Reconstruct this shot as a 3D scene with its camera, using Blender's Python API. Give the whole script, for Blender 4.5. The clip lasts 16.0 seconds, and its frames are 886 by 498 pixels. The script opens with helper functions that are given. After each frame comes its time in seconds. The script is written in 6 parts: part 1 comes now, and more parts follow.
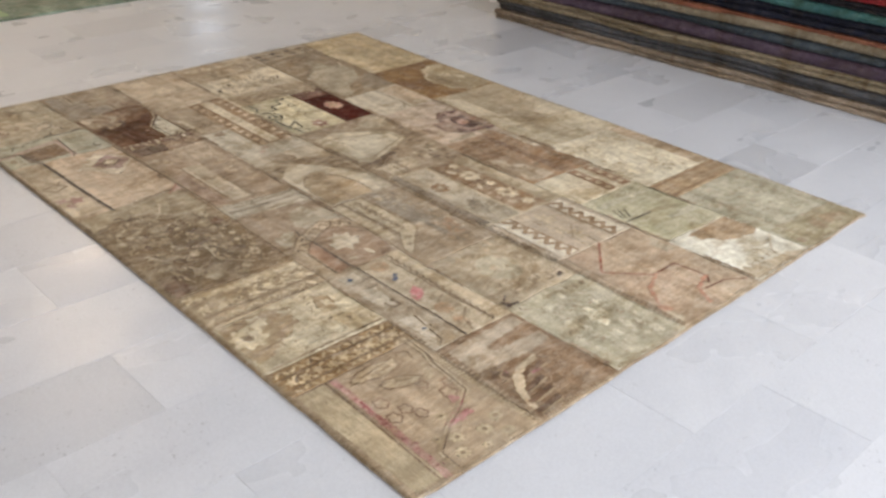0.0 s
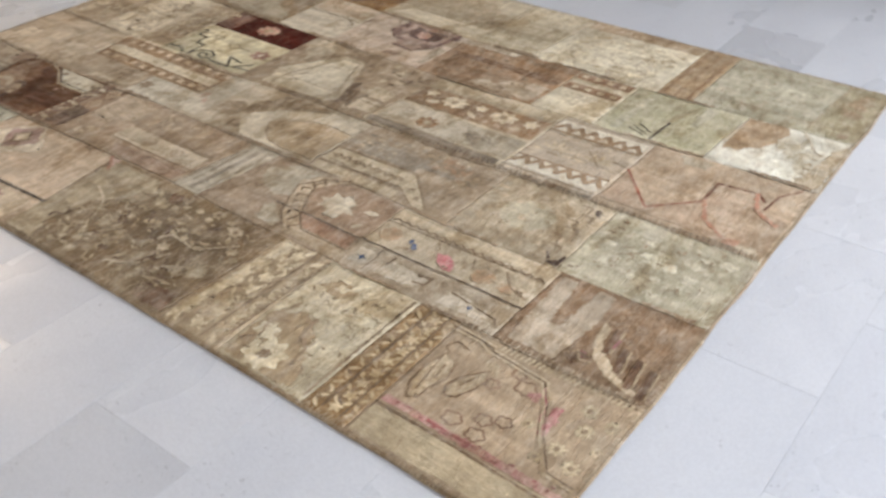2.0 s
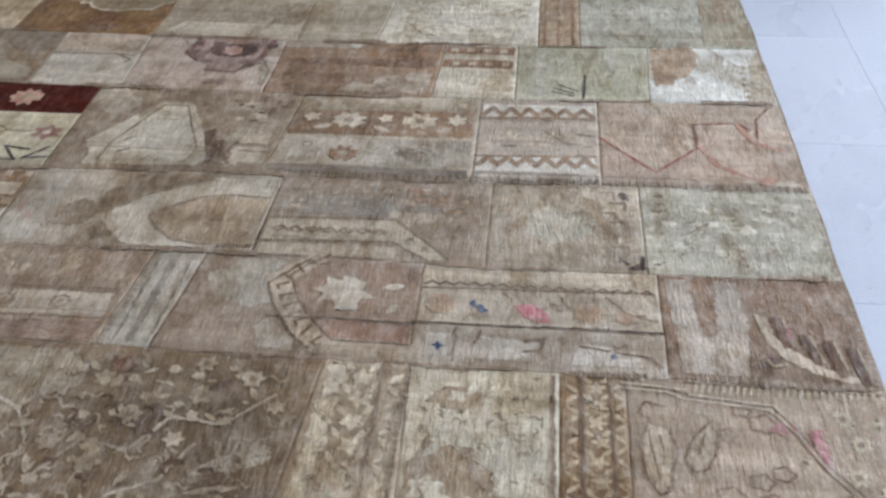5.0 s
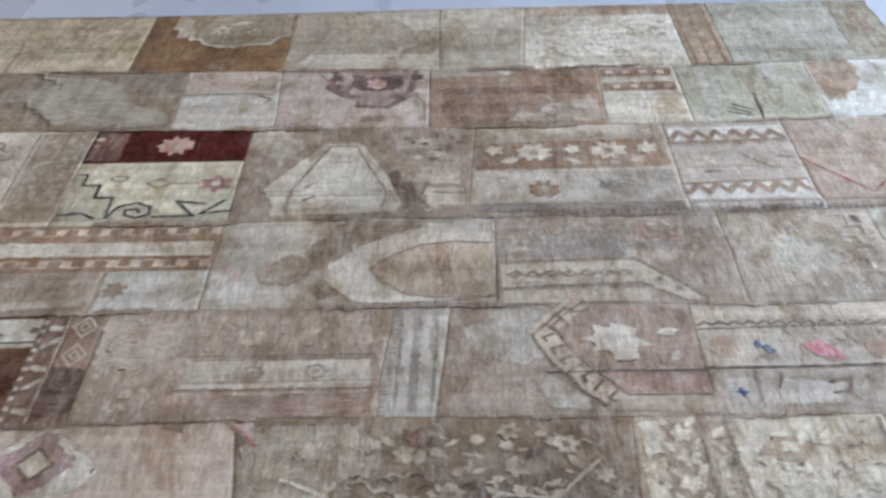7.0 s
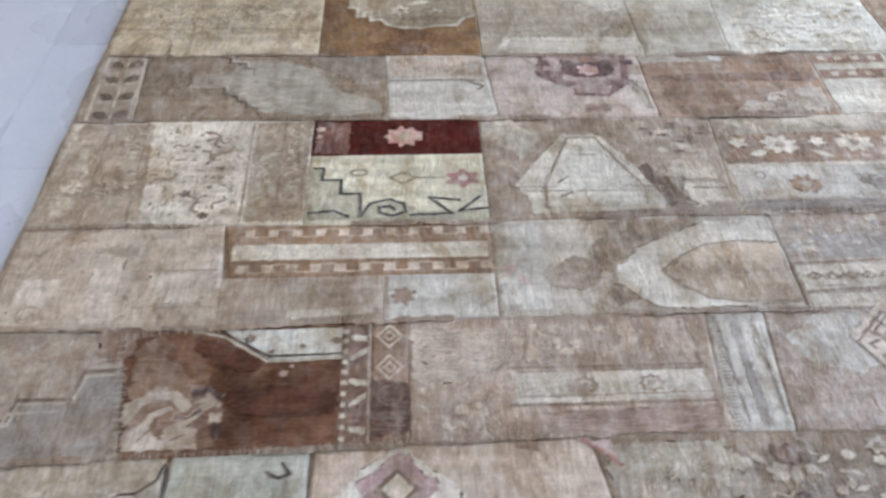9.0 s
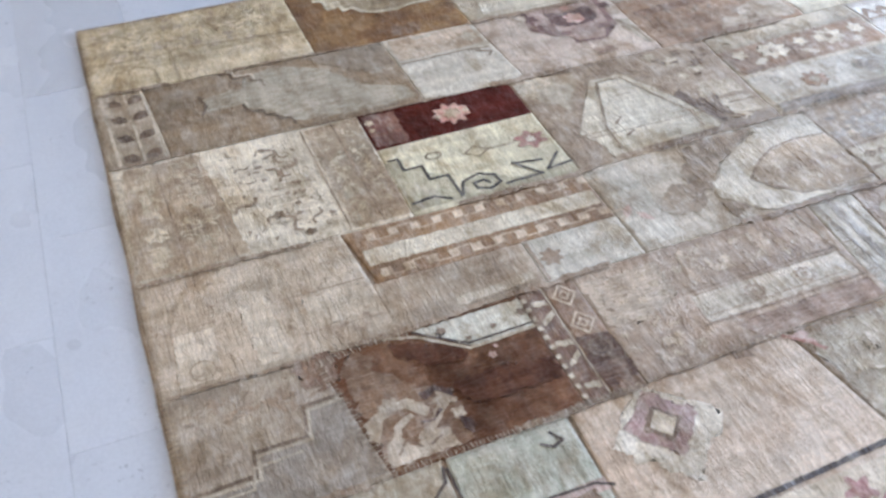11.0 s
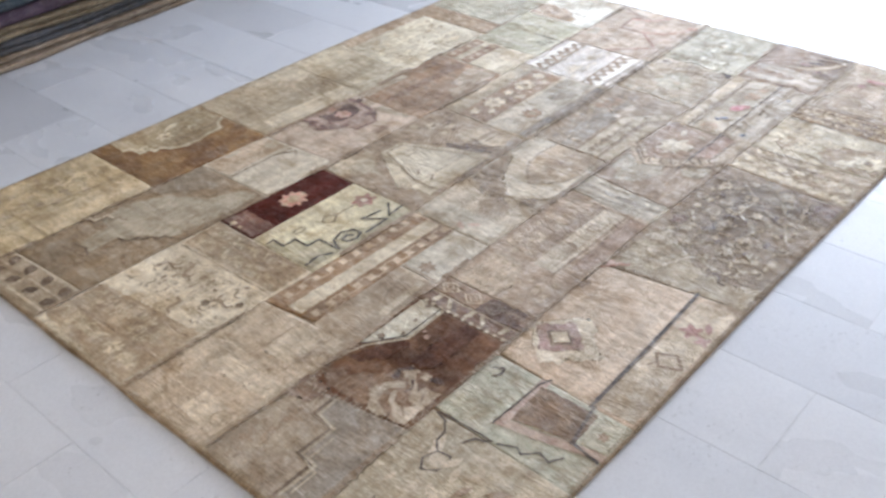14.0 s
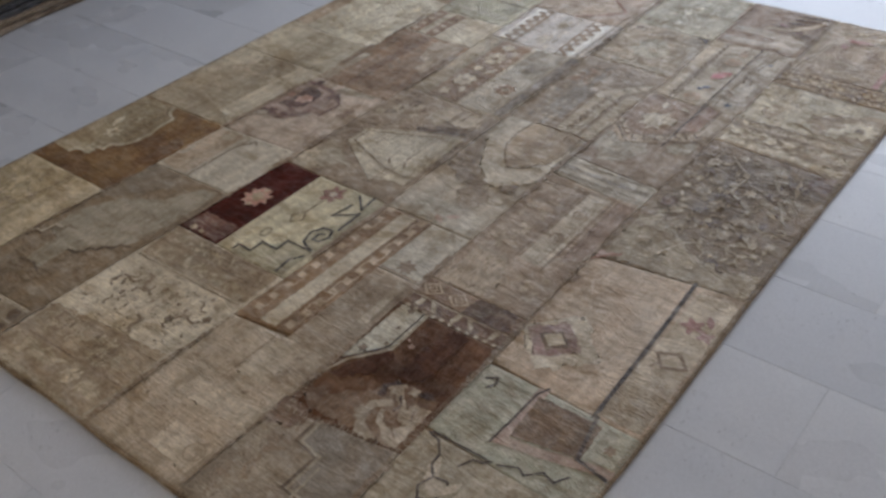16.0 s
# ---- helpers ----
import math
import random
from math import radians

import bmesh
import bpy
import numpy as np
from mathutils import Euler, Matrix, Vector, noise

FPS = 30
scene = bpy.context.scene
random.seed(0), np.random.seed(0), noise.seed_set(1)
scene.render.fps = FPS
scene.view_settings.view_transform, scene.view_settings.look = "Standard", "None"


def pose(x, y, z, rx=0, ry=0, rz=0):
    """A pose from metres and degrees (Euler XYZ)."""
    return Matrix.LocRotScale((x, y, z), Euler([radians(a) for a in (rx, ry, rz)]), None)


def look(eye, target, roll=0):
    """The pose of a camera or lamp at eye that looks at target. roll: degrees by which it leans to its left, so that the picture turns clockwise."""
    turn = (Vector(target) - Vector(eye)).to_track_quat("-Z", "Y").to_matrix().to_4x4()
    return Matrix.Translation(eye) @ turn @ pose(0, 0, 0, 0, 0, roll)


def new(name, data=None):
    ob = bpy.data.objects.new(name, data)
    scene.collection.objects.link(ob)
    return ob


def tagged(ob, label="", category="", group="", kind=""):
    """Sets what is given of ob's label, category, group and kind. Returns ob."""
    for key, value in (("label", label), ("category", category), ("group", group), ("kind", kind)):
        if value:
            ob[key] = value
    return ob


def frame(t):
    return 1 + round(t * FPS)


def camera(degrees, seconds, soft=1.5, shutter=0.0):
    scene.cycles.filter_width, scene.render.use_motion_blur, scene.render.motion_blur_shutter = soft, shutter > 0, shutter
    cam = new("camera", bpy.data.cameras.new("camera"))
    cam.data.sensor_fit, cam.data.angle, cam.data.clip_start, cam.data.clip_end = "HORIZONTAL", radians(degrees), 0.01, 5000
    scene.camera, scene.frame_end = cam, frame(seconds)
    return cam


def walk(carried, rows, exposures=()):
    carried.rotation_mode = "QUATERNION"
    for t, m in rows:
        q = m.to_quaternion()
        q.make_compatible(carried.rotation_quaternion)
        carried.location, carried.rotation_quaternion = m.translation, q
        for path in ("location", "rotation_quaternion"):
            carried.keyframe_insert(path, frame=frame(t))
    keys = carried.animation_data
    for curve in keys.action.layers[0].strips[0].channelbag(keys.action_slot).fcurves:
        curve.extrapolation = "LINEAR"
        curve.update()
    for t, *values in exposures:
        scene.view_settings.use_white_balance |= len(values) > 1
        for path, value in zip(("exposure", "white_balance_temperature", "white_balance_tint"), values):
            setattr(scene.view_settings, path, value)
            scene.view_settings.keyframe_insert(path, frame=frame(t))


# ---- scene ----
cam = camera(50.2, 16.0, soft=2.8, shutter=0.5)
PATH = [
    (0, (4.178, -1.147, 1.515), (2.923, 0.081, 0.558), 2.2),
    (0.5, (4.078, -1.2, 1.509), (2.905, 0.084, 0.522), 2.8),
    (1, (3.947, -1.118, 1.484), (2.839, 0.179, 0.441), 2.6),
    (1.5, (3.758, -1.011, 1.471), (2.656, 0.247, 0.374), 1.0),
    (2, (3.548, -1.028, 1.448), (2.553, 0.263, 0.289), -0.8),
    (2.5, (3.298, -1.1, 1.436), (2.467, 0.284, 0.255), -4.6),
    (3, (3.132, -1.06, 1.422), (2.375, 0.37, 0.246), -6.4),
    (5.5, (2.163, -0.843, 1.337), (2.053, 0.711, 0.082), -1.3),
    (6, (2.024, -0.763, 1.338), (1.915, 0.794, 0.086), -2.1),
    (6.5, (1.819, -0.772, 1.338), (1.76, 0.789, 0.09), -1.5),
    (7, (1.615, -0.814, 1.349), (1.587, 0.753, 0.107), -1.7),
    (7.5, (1.466, -0.772, 1.337), (1.39, 0.787, 0.087), -2.4),
    (8, (1.268, -0.669, 1.337), (1.18, 0.873, 0.067), -4.0),
    (8.5, (1.109, -0.639, 1.346), (1.084, 0.882, 0.047), -2.5),
    (9, (0.881, -0.681, 1.371), (0.946, 0.833, 0.066), 0.3),
    (9.5, (0.698, -0.719, 1.389), (0.807, 0.793, 0.085), 0.1),
    (12, (-0.216, -0.478, 1.473), (0.563, 0.76, 0.109), -1.7),
    (12.5, (-0.323, -0.632, 1.526), (0.528, 0.611, 0.212), -2.6),
    (13, (-0.497, -0.7, 1.55), (0.465, 0.523, 0.293), -2.4),
    (13.5, (-0.669, -0.753, 1.592), (0.419, 0.439, 0.41), -3.0),
    (14, (-0.746, -0.784, 1.604), (0.464, 0.331, 0.467), -2.1),
    (14.5, (-0.745, -0.804, 1.607), (0.497, 0.298, 0.491), -2.9),
    (15, (-0.717, -0.788, 1.608), (0.546, 0.273, 0.476), -3.5),
    (15.5, (-0.628, -0.669, 1.584), (0.628, 0.375, 0.431), -3.7),
    (16, (-0.621, -0.603, 1.592), (0.601, 0.414, 0.379), -3.1),
]
EXPOSURES = [(0.0, -0.20, 6400, 11), (1.5, -0.16, 6330, 11), (3.0, -0.26, 5900, 12), (5.5, -0.40, 5270, 12), (7.0, -0.16, 5040, 12), (9.0, 0.13, 4990, 12),
             (12.0, 0.24, 5090, 11), (12.5, 0.24, 5130, 11), (13.5, 0.20, 5480, 11), (14.5, -0.16, 5850, 11), (15.0, -0.31, 5960, 11), (15.5, -0.80, 5960, 12), (16.0, -1.08, 5880, 12)]
walk(cam, [(t, look(eye, target, roll)) for t, eye, target, roll in PATH], EXPOSURES)

# ---- light ----
world = bpy.data.worlds.new("world")
scene.world = world
world.use_nodes = True
wn = world.node_tree
sky = wn.nodes.new("ShaderNodeTexSky")
sky.sky_type, sky.sun_disc = "NISHITA", False
sky.sun_elevation, sky.sun_rotation = radians(40), radians(100)
wn.nodes["Background"].inputs["Strength"].default_value = 0.1
wn.links.new(sky.outputs["Color"], wn.nodes["Background"].inputs["Color"])


def area_lamp(name, m, sx, sy, watts, colour):
    d = bpy.data.lights.new(name, "AREA")
    d.shape, d.size, d.size_y, d.energy, d.color = "RECTANGLE", sx, sy, watts, colour
    ob = new(name, d)
    ob.matrix_world = m
    return ob


# daylight standing in the glazed shop front
area_lamp("window_daylight", look((6.45, 1.5, 1.55), (0, 1.5, 1.55)), 6.6, 3.0, 395, (0.93, 0.96, 1.0))
area_lamp("side_daylight", look((-5.24, 4.25, 1.2), (0, 4.25, 1.2)), 0.30, 1.5, 3, (0.95, 0.97, 1.0))
LAMP_WATTS = 38

# ---- materials ----
def nodes_of(name):
    m = bpy.data.materials.new(name)
    m.use_nodes = True
    nt = m.node_tree
    return m, nt, nt.nodes["Principled BSDF"]


def node(nt, kind, **values):
    n = nt.nodes.new(kind)
    for key, value in values.items():
        n.inputs[key.replace("_", " ")].default_value = value
    return n


def mixed(nt, factor, a, b, blend="MIX"):
    n = nt.nodes.new("ShaderNodeMix")
    n.data_type, n.blend_type = "RGBA", blend
    for slot, value in ((0, factor), (6, a), (7, b)):
        if isinstance(value, bpy.types.NodeSocket):
            nt.links.new(value, n.inputs[slot])
        else:
            n.inputs[slot].default_value = value if slot == 0 else (*value[:3], 1)
    return n.outputs[2]


def ramp(nt, value, low, high):
    n = nt.nodes.new("ShaderNodeMapRange")
    n.interpolation_type = "SMOOTHSTEP"
    n.inputs["From Min"].default_value, n.inputs["From Max"].default_value = low, high
    nt.links.new(value, n.inputs["Value"])
    return n.outputs["Result"]


def textured(nt, scale, stretch=(1, 1, 1), detail=3.0, distortion=0.0, shift=(0, 0, 0), rough=0.5, placed=False):
    co = nt.nodes.new("ShaderNodeTexCoord")
    source = co.outputs["Object"]
    if placed:
        # each slab is cut from another part of the stone
        info, add = nt.nodes.new("ShaderNodeObjectInfo"), nt.nodes.new("ShaderNodeVectorMath")
        add.operation = "MULTIPLY_ADD"
        add.inputs[1].default_value = (1.7, 2.3, 1.0)
        nt.links.new(info.outputs["Location"], add.inputs[0])
        nt.links.new(source, add.inputs[2])
        source = add.outputs[0]
    mp = nt.nodes.new("ShaderNodeMapping")
    mp.inputs["Scale"].default_value, mp.inputs["Location"].default_value = stretch, shift
    nt.links.new(source, mp.inputs["Vector"])
    n = node(nt, "ShaderNodeTexNoise", Scale=scale, Detail=detail, Distortion=distortion, Roughness=rough)
    nt.links.new(mp.outputs["Vector"], n.inputs["Vector"])
    return n.outputs["Fac"]


def bumped(nt, bsdf, heights):
    last = None
    for value, strength, distance in heights:
        n = node(nt, "ShaderNodeBump", Strength=strength, Distance=distance)
        nt.links.new(value, n.inputs["Height"])
        if last:
            nt.links.new(last, n.inputs["Normal"])
        last = n.outputs["Normal"]
    nt.links.new(last, bsdf.inputs["Normal"])


def srgb(r, g, b):
    return tuple((c / 255 / 12.92) if c < 10 else ((c / 255 + 0.055) / 1.055) ** 2.4 for c in (r, g, b))


def muted(c, keep=0.80):
    grey = 0.3 * c[0] + 0.6 * c[1] + 0.1 * c[2]
    keep = keep if grey > 0.2 else 0.98
    return tuple(max(0.004, grey + (x - grey) * keep) for x in c)


def scaled(nt, value, factor):
    n = nt.nodes.new("ShaderNodeMath")
    n.operation = "MULTIPLY"
    n.inputs[1].default_value = factor
    nt.links.new(value, n.inputs[0])
    return n.outputs[0]


def deeper(c, gain=1.24, middle=160):
    """Draws a colour's lightness away from the rug's middle tone, keeping its hue."""
    old = sum(c) / 3
    k = min(222, middle + (old - middle) * (gain if old > middle else 1.05)) / old
    return tuple(min(235, x * k) for x in c)


WOOL = {}


def wool(main, worn, dark=None, blot=14.0, cut=0.5, along="y", worn_amount=0.7, bare_amount=0.46, gloss=1.0, grime=0.95):
    """Faded knotted wool: main colour, a worn colour in blotches, a darker one in finer flecks, pile streaks."""
    key = (main, worn, dark, blot, cut, along, worn_amount, bare_amount, gloss, grime)
    if key in WOOL:
        return WOOL[key]
    k = len(WOOL)
    m, nt, bsdf = nodes_of("wool")
    a, b = muted(srgb(*deeper(main))), muted(srgb(*deeper(worn, 1.1)))
    d = muted(srgb(*deeper(dark))) if dark else tuple(c * 0.62 for c in a)
    shift = (k * 3.7 % 11, k * 5.3 % 13, 0)
    blots = ramp(nt, textured(nt, blot, detail=5, distortion=0.7, shift=shift, rough=0.65), cut - 0.08, cut + 0.08)
    fade = textured(nt, 3.2, detail=3, shift=shift)
    streak = textured(nt, 190, (1.0, 0.10, 1) if along == "y" else (0.10, 1.0, 1), 3, shift=shift, rough=0.75)
    grain = textured(nt, 300, (1, 0.5, 1) if along == "y" else (0.5, 1, 1), 2, shift=shift)
    fleck = ramp(nt, textured(nt, 40, (1, 0.7, 1), 4, 0.5, shift=shift, rough=0.7), 0.53, 0.68)
    c = mixed(nt, scaled(nt, blots, worn_amount), a, b)
    c = mixed(nt, scaled(nt, fleck, 0.38), c, d)
    # faint drawn scrollwork left in the pile
    veil = textured(nt, 30, (1, 1, 1), 2, 0.9, shift=shift)
    off = nt.nodes.new("ShaderNodeMath")
    off.operation = "SUBTRACT"
    off.inputs[1].default_value = 0.5
    nt.links.new(veil, off.inputs[0])
    near = nt.nodes.new("ShaderNodeMath")
    near.operation = "ABSOLUTE"
    nt.links.new(off.outputs[0], near.inputs[0])
    scroll = nt.nodes.new("ShaderNodeMath")
    scroll.operation = "SUBTRACT"
    scroll.inputs[0].default_value = 1.0
    nt.links.new(ramp(nt, near.outputs[0], 0.008, 0.026), scroll.inputs[1])
    where = ramp(nt, textured(nt, 6, detail=3, shift=shift), 0.42, 0.60)
    both = nt.nodes.new("ShaderNodeMath")
    both.operation = "MULTIPLY"
    nt.links.new(scroll.outputs[0], both.inputs[0])
    nt.links.new(where, both.inputs[1])
    c = mixed(nt, scaled(nt, both.outputs[0], 0.40), c, d)
    # wear that runs across pieces and figures alike: bare pale spots and soiled ones
    bare = ramp(nt, textured(nt, 26, (1, 0.42, 1), 6, 0.2, shift=(4.1, 2.3, 0), rough=0.80), 0.46, 0.64)
    pale = mixed(nt, 0.68, c, (0.60, 0.54, 0.45))
    c = mixed(nt, scaled(nt, bare, bare_amount), c, pale)
    soil = ramp(nt, textured(nt, 6.5, (1, 0.6, 1), 8, 0.4, shift=(9.4, 7.7, 0), rough=0.76), 0.47, 0.62)
    c = mixed(nt, scaled(nt, soil, grime), c, mixed(nt, 1.0, c, (0.64, 0.565, 0.455), "MULTIPLY"))
    rubbed = ramp(nt, textured(nt, 62, (0.8, 0.28, 1) if along == "y" else (0.28, 0.8, 1), 4, 0.3, shift=(1.4, 5.7, 0), rough=0.75), 0.34, 0.68)
    c = mixed(nt, 1.0, c, mixed(nt, rubbed, (0.88, 0.87, 0.86), (1.13, 1.13, 1.13)), "MULTIPLY")
    lines = mixed(nt, ramp(nt, streak, 0.3, 0.7), (0.91, 0.905, 0.90), (1.10, 1.10, 1.10))
    c = mixed(nt, 1.0, c, lines, "MULTIPLY")
    tones = mixed(nt, ramp(nt, fade, 0.3, 0.7), (0.84, 0.83, 0.81), (1.22, 1.22, 1.23))
    c = mixed(nt, 1.0, c, tones, "MULTIPLY")
    # sheen on the pile put into the colour as short pale strokes
    pile_glint = ramp(nt, textured(nt, 260, (1.0, 0.07, 1) if along == "y" else (0.07, 1.0, 1), 2, 0.0, shift=shift, rough=0.6), 0.58, 0.70)
    c = mixed(nt, scaled(nt, pile_glint, 0.55 * bare_amount), c, (0.66, 0.61, 0.53))
    # abrash: the dye changes from one weft row to the next
    abrash = textured(nt, 21, (0.06, 1.0, 1) if along == "y" else (1.0, 0.06, 1), 4, 0.0, shift=shift, rough=0.65)
    c = mixed(nt, 1.0, c, mixed(nt, ramp(nt, abrash, 0.32, 0.68), (0.84, 0.825, 0.80), (1.14, 1.14, 1.15)), "MULTIPLY")
    specks = mixed(nt, ramp(nt, grain, 0.3, 0.7), (0.90, 0.90, 0.90), (1.09, 1.09, 1.09))
    c = mixed(nt, 1.0, c, specks, "MULTIPLY")
    nt.links.new(c, bsdf.inputs["Base Color"])
    rr = nt.nodes.new("ShaderNodeMapRange")
    rr.inputs["To Min"].default_value, rr.inputs["To Max"].default_value = (0.78, 0.34) if gloss < 1.5 else (0.50, 0.24)
    nt.links.new(rubbed, rr.inputs["Value"])
    nt.links.new(rr.outputs["Result"], bsdf.inputs["Roughness"])
    bsdf.inputs["Specular IOR Level"].default_value = 0.42 * gloss
    bsdf.inputs["Sheen Weight"].default_value = 0.05 * gloss
    bsdf.inputs["Sheen Roughness"].default_value = 0.4
    ripple = textured(nt, 8, (1, 0.5, 1), 3, shift=(2, 2, 0))
    lumps = textured(nt, 38, (1, 0.55, 1), 4, 0.4, shift=(6, 1, 0), rough=0.65)
    bumped(nt, bsdf, ((ripple, 0.5, 0.014), (lumps, 0.6, 0.008), (streak, 0.9, 0.0050), (grain, 0.5, 0.0016)))
    WOOL[key] = m
    return m


def marble(name="marble", shade=1.0):
    m, nt, bsdf = nodes_of(name)
    info = nt.nodes.new("ShaderNodeObjectInfo")
    tone = nt.nodes.new("ShaderNodeValToRGB")
    tone.color_ramp.elements[0].color, tone.color_ramp.elements[0].position = (0.585, 0.585, 0.605, 1), 0.0
    tone.color_ramp.elements[1].color, tone.color_ramp.elements[1].position = (0.655, 0.65, 0.66, 1), 1.0
    e = tone.color_ramp.elements.new(0.12)
    e.color = (0.62, 0.62, 0.635, 1)
    nt.links.new(info.outputs["Random"], tone.inputs["Fac"])
    cloud = textured(nt, 3.2, (1, 0.55, 1), 3, 0.0, rough=0.5, placed=True)
    body = textured(nt, 2.4, (1, 0.6, 1), 6, 0.5, shift=(3, 8, 0), rough=0.62, placed=True)
    spots = ramp(nt, textured(nt, 30, (1, 0.8, 1), 5, 0.4, rough=0.7, placed=True), 0.59, 0.74)
    grey = mixed(nt, 1.0, tone.outputs["Color"], (0.90, 0.905, 0.915), "MULTIPLY")
    c = mixed(nt, ramp(nt, body, 0.15, 0.62), grey, tone.outputs["Color"])
    c = mixed(nt, 1.0, c, mixed(nt, cloud, (0.90, 0.90, 0.91), (1.07, 1.07, 1.065)), "MULTIPLY")
    c = mixed(nt, scaled(nt, spots, 0.22), c, (0.30, 0.30, 0.32))
    crystal = textured(nt, 140, (1, 1, 1), 3, 0.0, rough=0.7, placed=True)
    c = mixed(nt, 1.0, c, mixed(nt, ramp(nt, crystal, 0.3, 0.7), (0.955, 0.955, 0.96), (1.04, 1.04, 1.04)), "MULTIPLY")
    # pits and dark crumbs that lie in clusters
    pits = ramp(nt, textured(nt, 75, (1, 1, 1), 3, 0.6, shift=(5, 1, 0), rough=0.6, placed=True), 0.62, 0.68)
    cluster = ramp(nt, textured(nt, 4.5, (1, 1, 1), 3, 0.3, shift=(2, 6, 0), placed=True), 0.52, 0.66)
    both = nt.nodes.new("ShaderNodeMath")
    both.operation = "MULTIPLY"
    nt.links.new(pits, both.inputs[0])
    nt.links.new(cluster, both.inputs[1])
    c = mixed(nt, scaled(nt, both.outputs[0], 0.42), c, (0.20, 0.20, 0.22))
    c = mixed(nt, 1.0, c, (0.915 * shade, 0.945 * shade, 0.985 * shade), "MULTIPLY")
    nt.links.new(c, bsdf.inputs["Base Color"])
    gloss = ramp(nt, cloud, 0.2, 0.8)
    r = nt.nodes.new("ShaderNodeMapRange")
    r.inputs["To Min"].default_value, r.inputs["To Max"].default_value = 0.22, 0.40
    nt.links.new(gloss, r.inputs["Value"])
    nt.links.new(r.outputs["Result"], bsdf.inputs["Roughness"])
    bsdf.inputs["Specular IOR Level"].default_value = 0.62
    return m


def plain(name, colour, rough=0.6, metal=0.0, scale=12.0, vary=0.12, bump=0.0015):
    m, nt, bsdf = nodes_of(name)
    n = textured(nt, scale, detail=4)
    f = textured(nt, scale * 14, detail=2)
    c = mixed(nt, ramp(nt, n, 0.3, 0.7), tuple(x * (1 - vary) for x in colour), tuple(min(1, x * (1 + vary)) for x in colour))
    c = mixed(nt, 1.0, c, mixed(nt, f, (0.93, 0.93, 0.93), (1.07, 1.07, 1.07)), "MULTIPLY")
    nt.links.new(c, bsdf.inputs["Base Color"])
    bsdf.inputs["Roughness"].default_value, bsdf.inputs["Metallic"].default_value = rough, metal
    bumped(nt, bsdf, ((f, 0.4, bump),))
    return m


def glow(name, colour, strength):
    m, nt, bsdf = nodes_of(name)
    bsdf.inputs["Emission Color"].default_value = (*colour, 1)
    bsdf.inputs["Emission Strength"].default_value = strength
    return m


MARBLE, GREY_MARBLE = marble(), marble("grey_marble", 0.88)
GROUT = plain("grout", (0.50, 0.52, 0.54), 0.8, scale=30)
PLASTER = plain("plaster", (0.74, 0.68, 0.58), 0.85, scale=3)
CEILING = plain("ceiling_paint", (0.72, 0.70, 0.67), 0.9, scale=2)
ALUMINIUM = plain("aluminium", (0.5, 0.5, 0.52), 0.4, 0.8)


# ---- building ----
def solid(bm, x0, x1, y0, y1, z0, z1):
    v = [bm.verts.new((x, y, z)) for z in (z0, z1) for x, y in ((x0, y0), (x1, y0), (x1, y1), (x0, y1))]
    for f in ((3, 2, 1, 0), (4, 5, 6, 7), (0, 1, 5, 4), (1, 2, 6, 5), (2, 3, 7, 6), (3, 0, 4, 7)):
        bm.faces.new([v[i] for i in f])


def mesh_of(name, bm, material):
    me = bpy.data.meshes.new(name)
    bm.to_mesh(me)
    bm.free()
    me.materials.append(material)
    return me


def part(name, bm, material, parent=None, label=""):
    ob = new(name, mesh_of(name, bm, material))
    if parent:
        ob.parent = parent
    return tagged(ob, label)


def box(name, dims, material, parent=None, label=""):
    bm = bmesh.new()
    solid(bm, *dims)
    return part(name, bm, material, parent, label)

# ---- setting ----
FLOOR = -0.012
X0, X1, Y0, Y1, HIGH = -5.2, 6.5, -4.6, 5.4, 3.4
floor = tagged(box("floor", (X0, X1, Y0, Y1, -0.15, FLOOR - 0.0010), GROUT), "white and grey veined marble tile floor, polished", "floor", kind="structure")
tagged(box("ceiling", (X0, X1, Y0, Y1, HIGH, HIGH + 0.15), CEILING), "plain off-white ceiling", "ceiling", kind="structure")
tagged(box("wall_north", (X0, X1, Y1, Y1 + 0.2, FLOOR, HIGH), PLASTER), "plain cream plaster wall", "wall", kind="structure")
tagged(box("wall_south", (X0, X1, Y0 - 0.2, Y0, FLOOR, HIGH), PLASTER), "plain cream plaster wall", "wall", kind="structure")
bm = bmesh.new()
solid(bm, X0 - 0.2, X0, Y0, 4.0, FLOOR, HIGH)
solid(bm, X0 - 0.2, X0, 4.5, Y1, FLOOR, HIGH)
solid(bm, X0 - 0.2, X0, 4.0, 4.5, 2.3, HIGH)
tagged(part("wall_west", bm, PLASTER), "plain cream plaster wall with a narrow opening", "wall", kind="structure")
bm = bmesh.new()
solid(bm, X1, X1 + 0.2, Y0, -1.8, FLOOR, HIGH)
solid(bm, X1, X1 + 0.2, 4.8, Y1, FLOOR, HIGH)
solid(bm, X1, X1 + 0.2, -1.8, 4.8, 3.1, HIGH)
tagged(part("wall_east", bm, PLASTER), "plain wall round the glazed shop front", "wall", kind="structure")


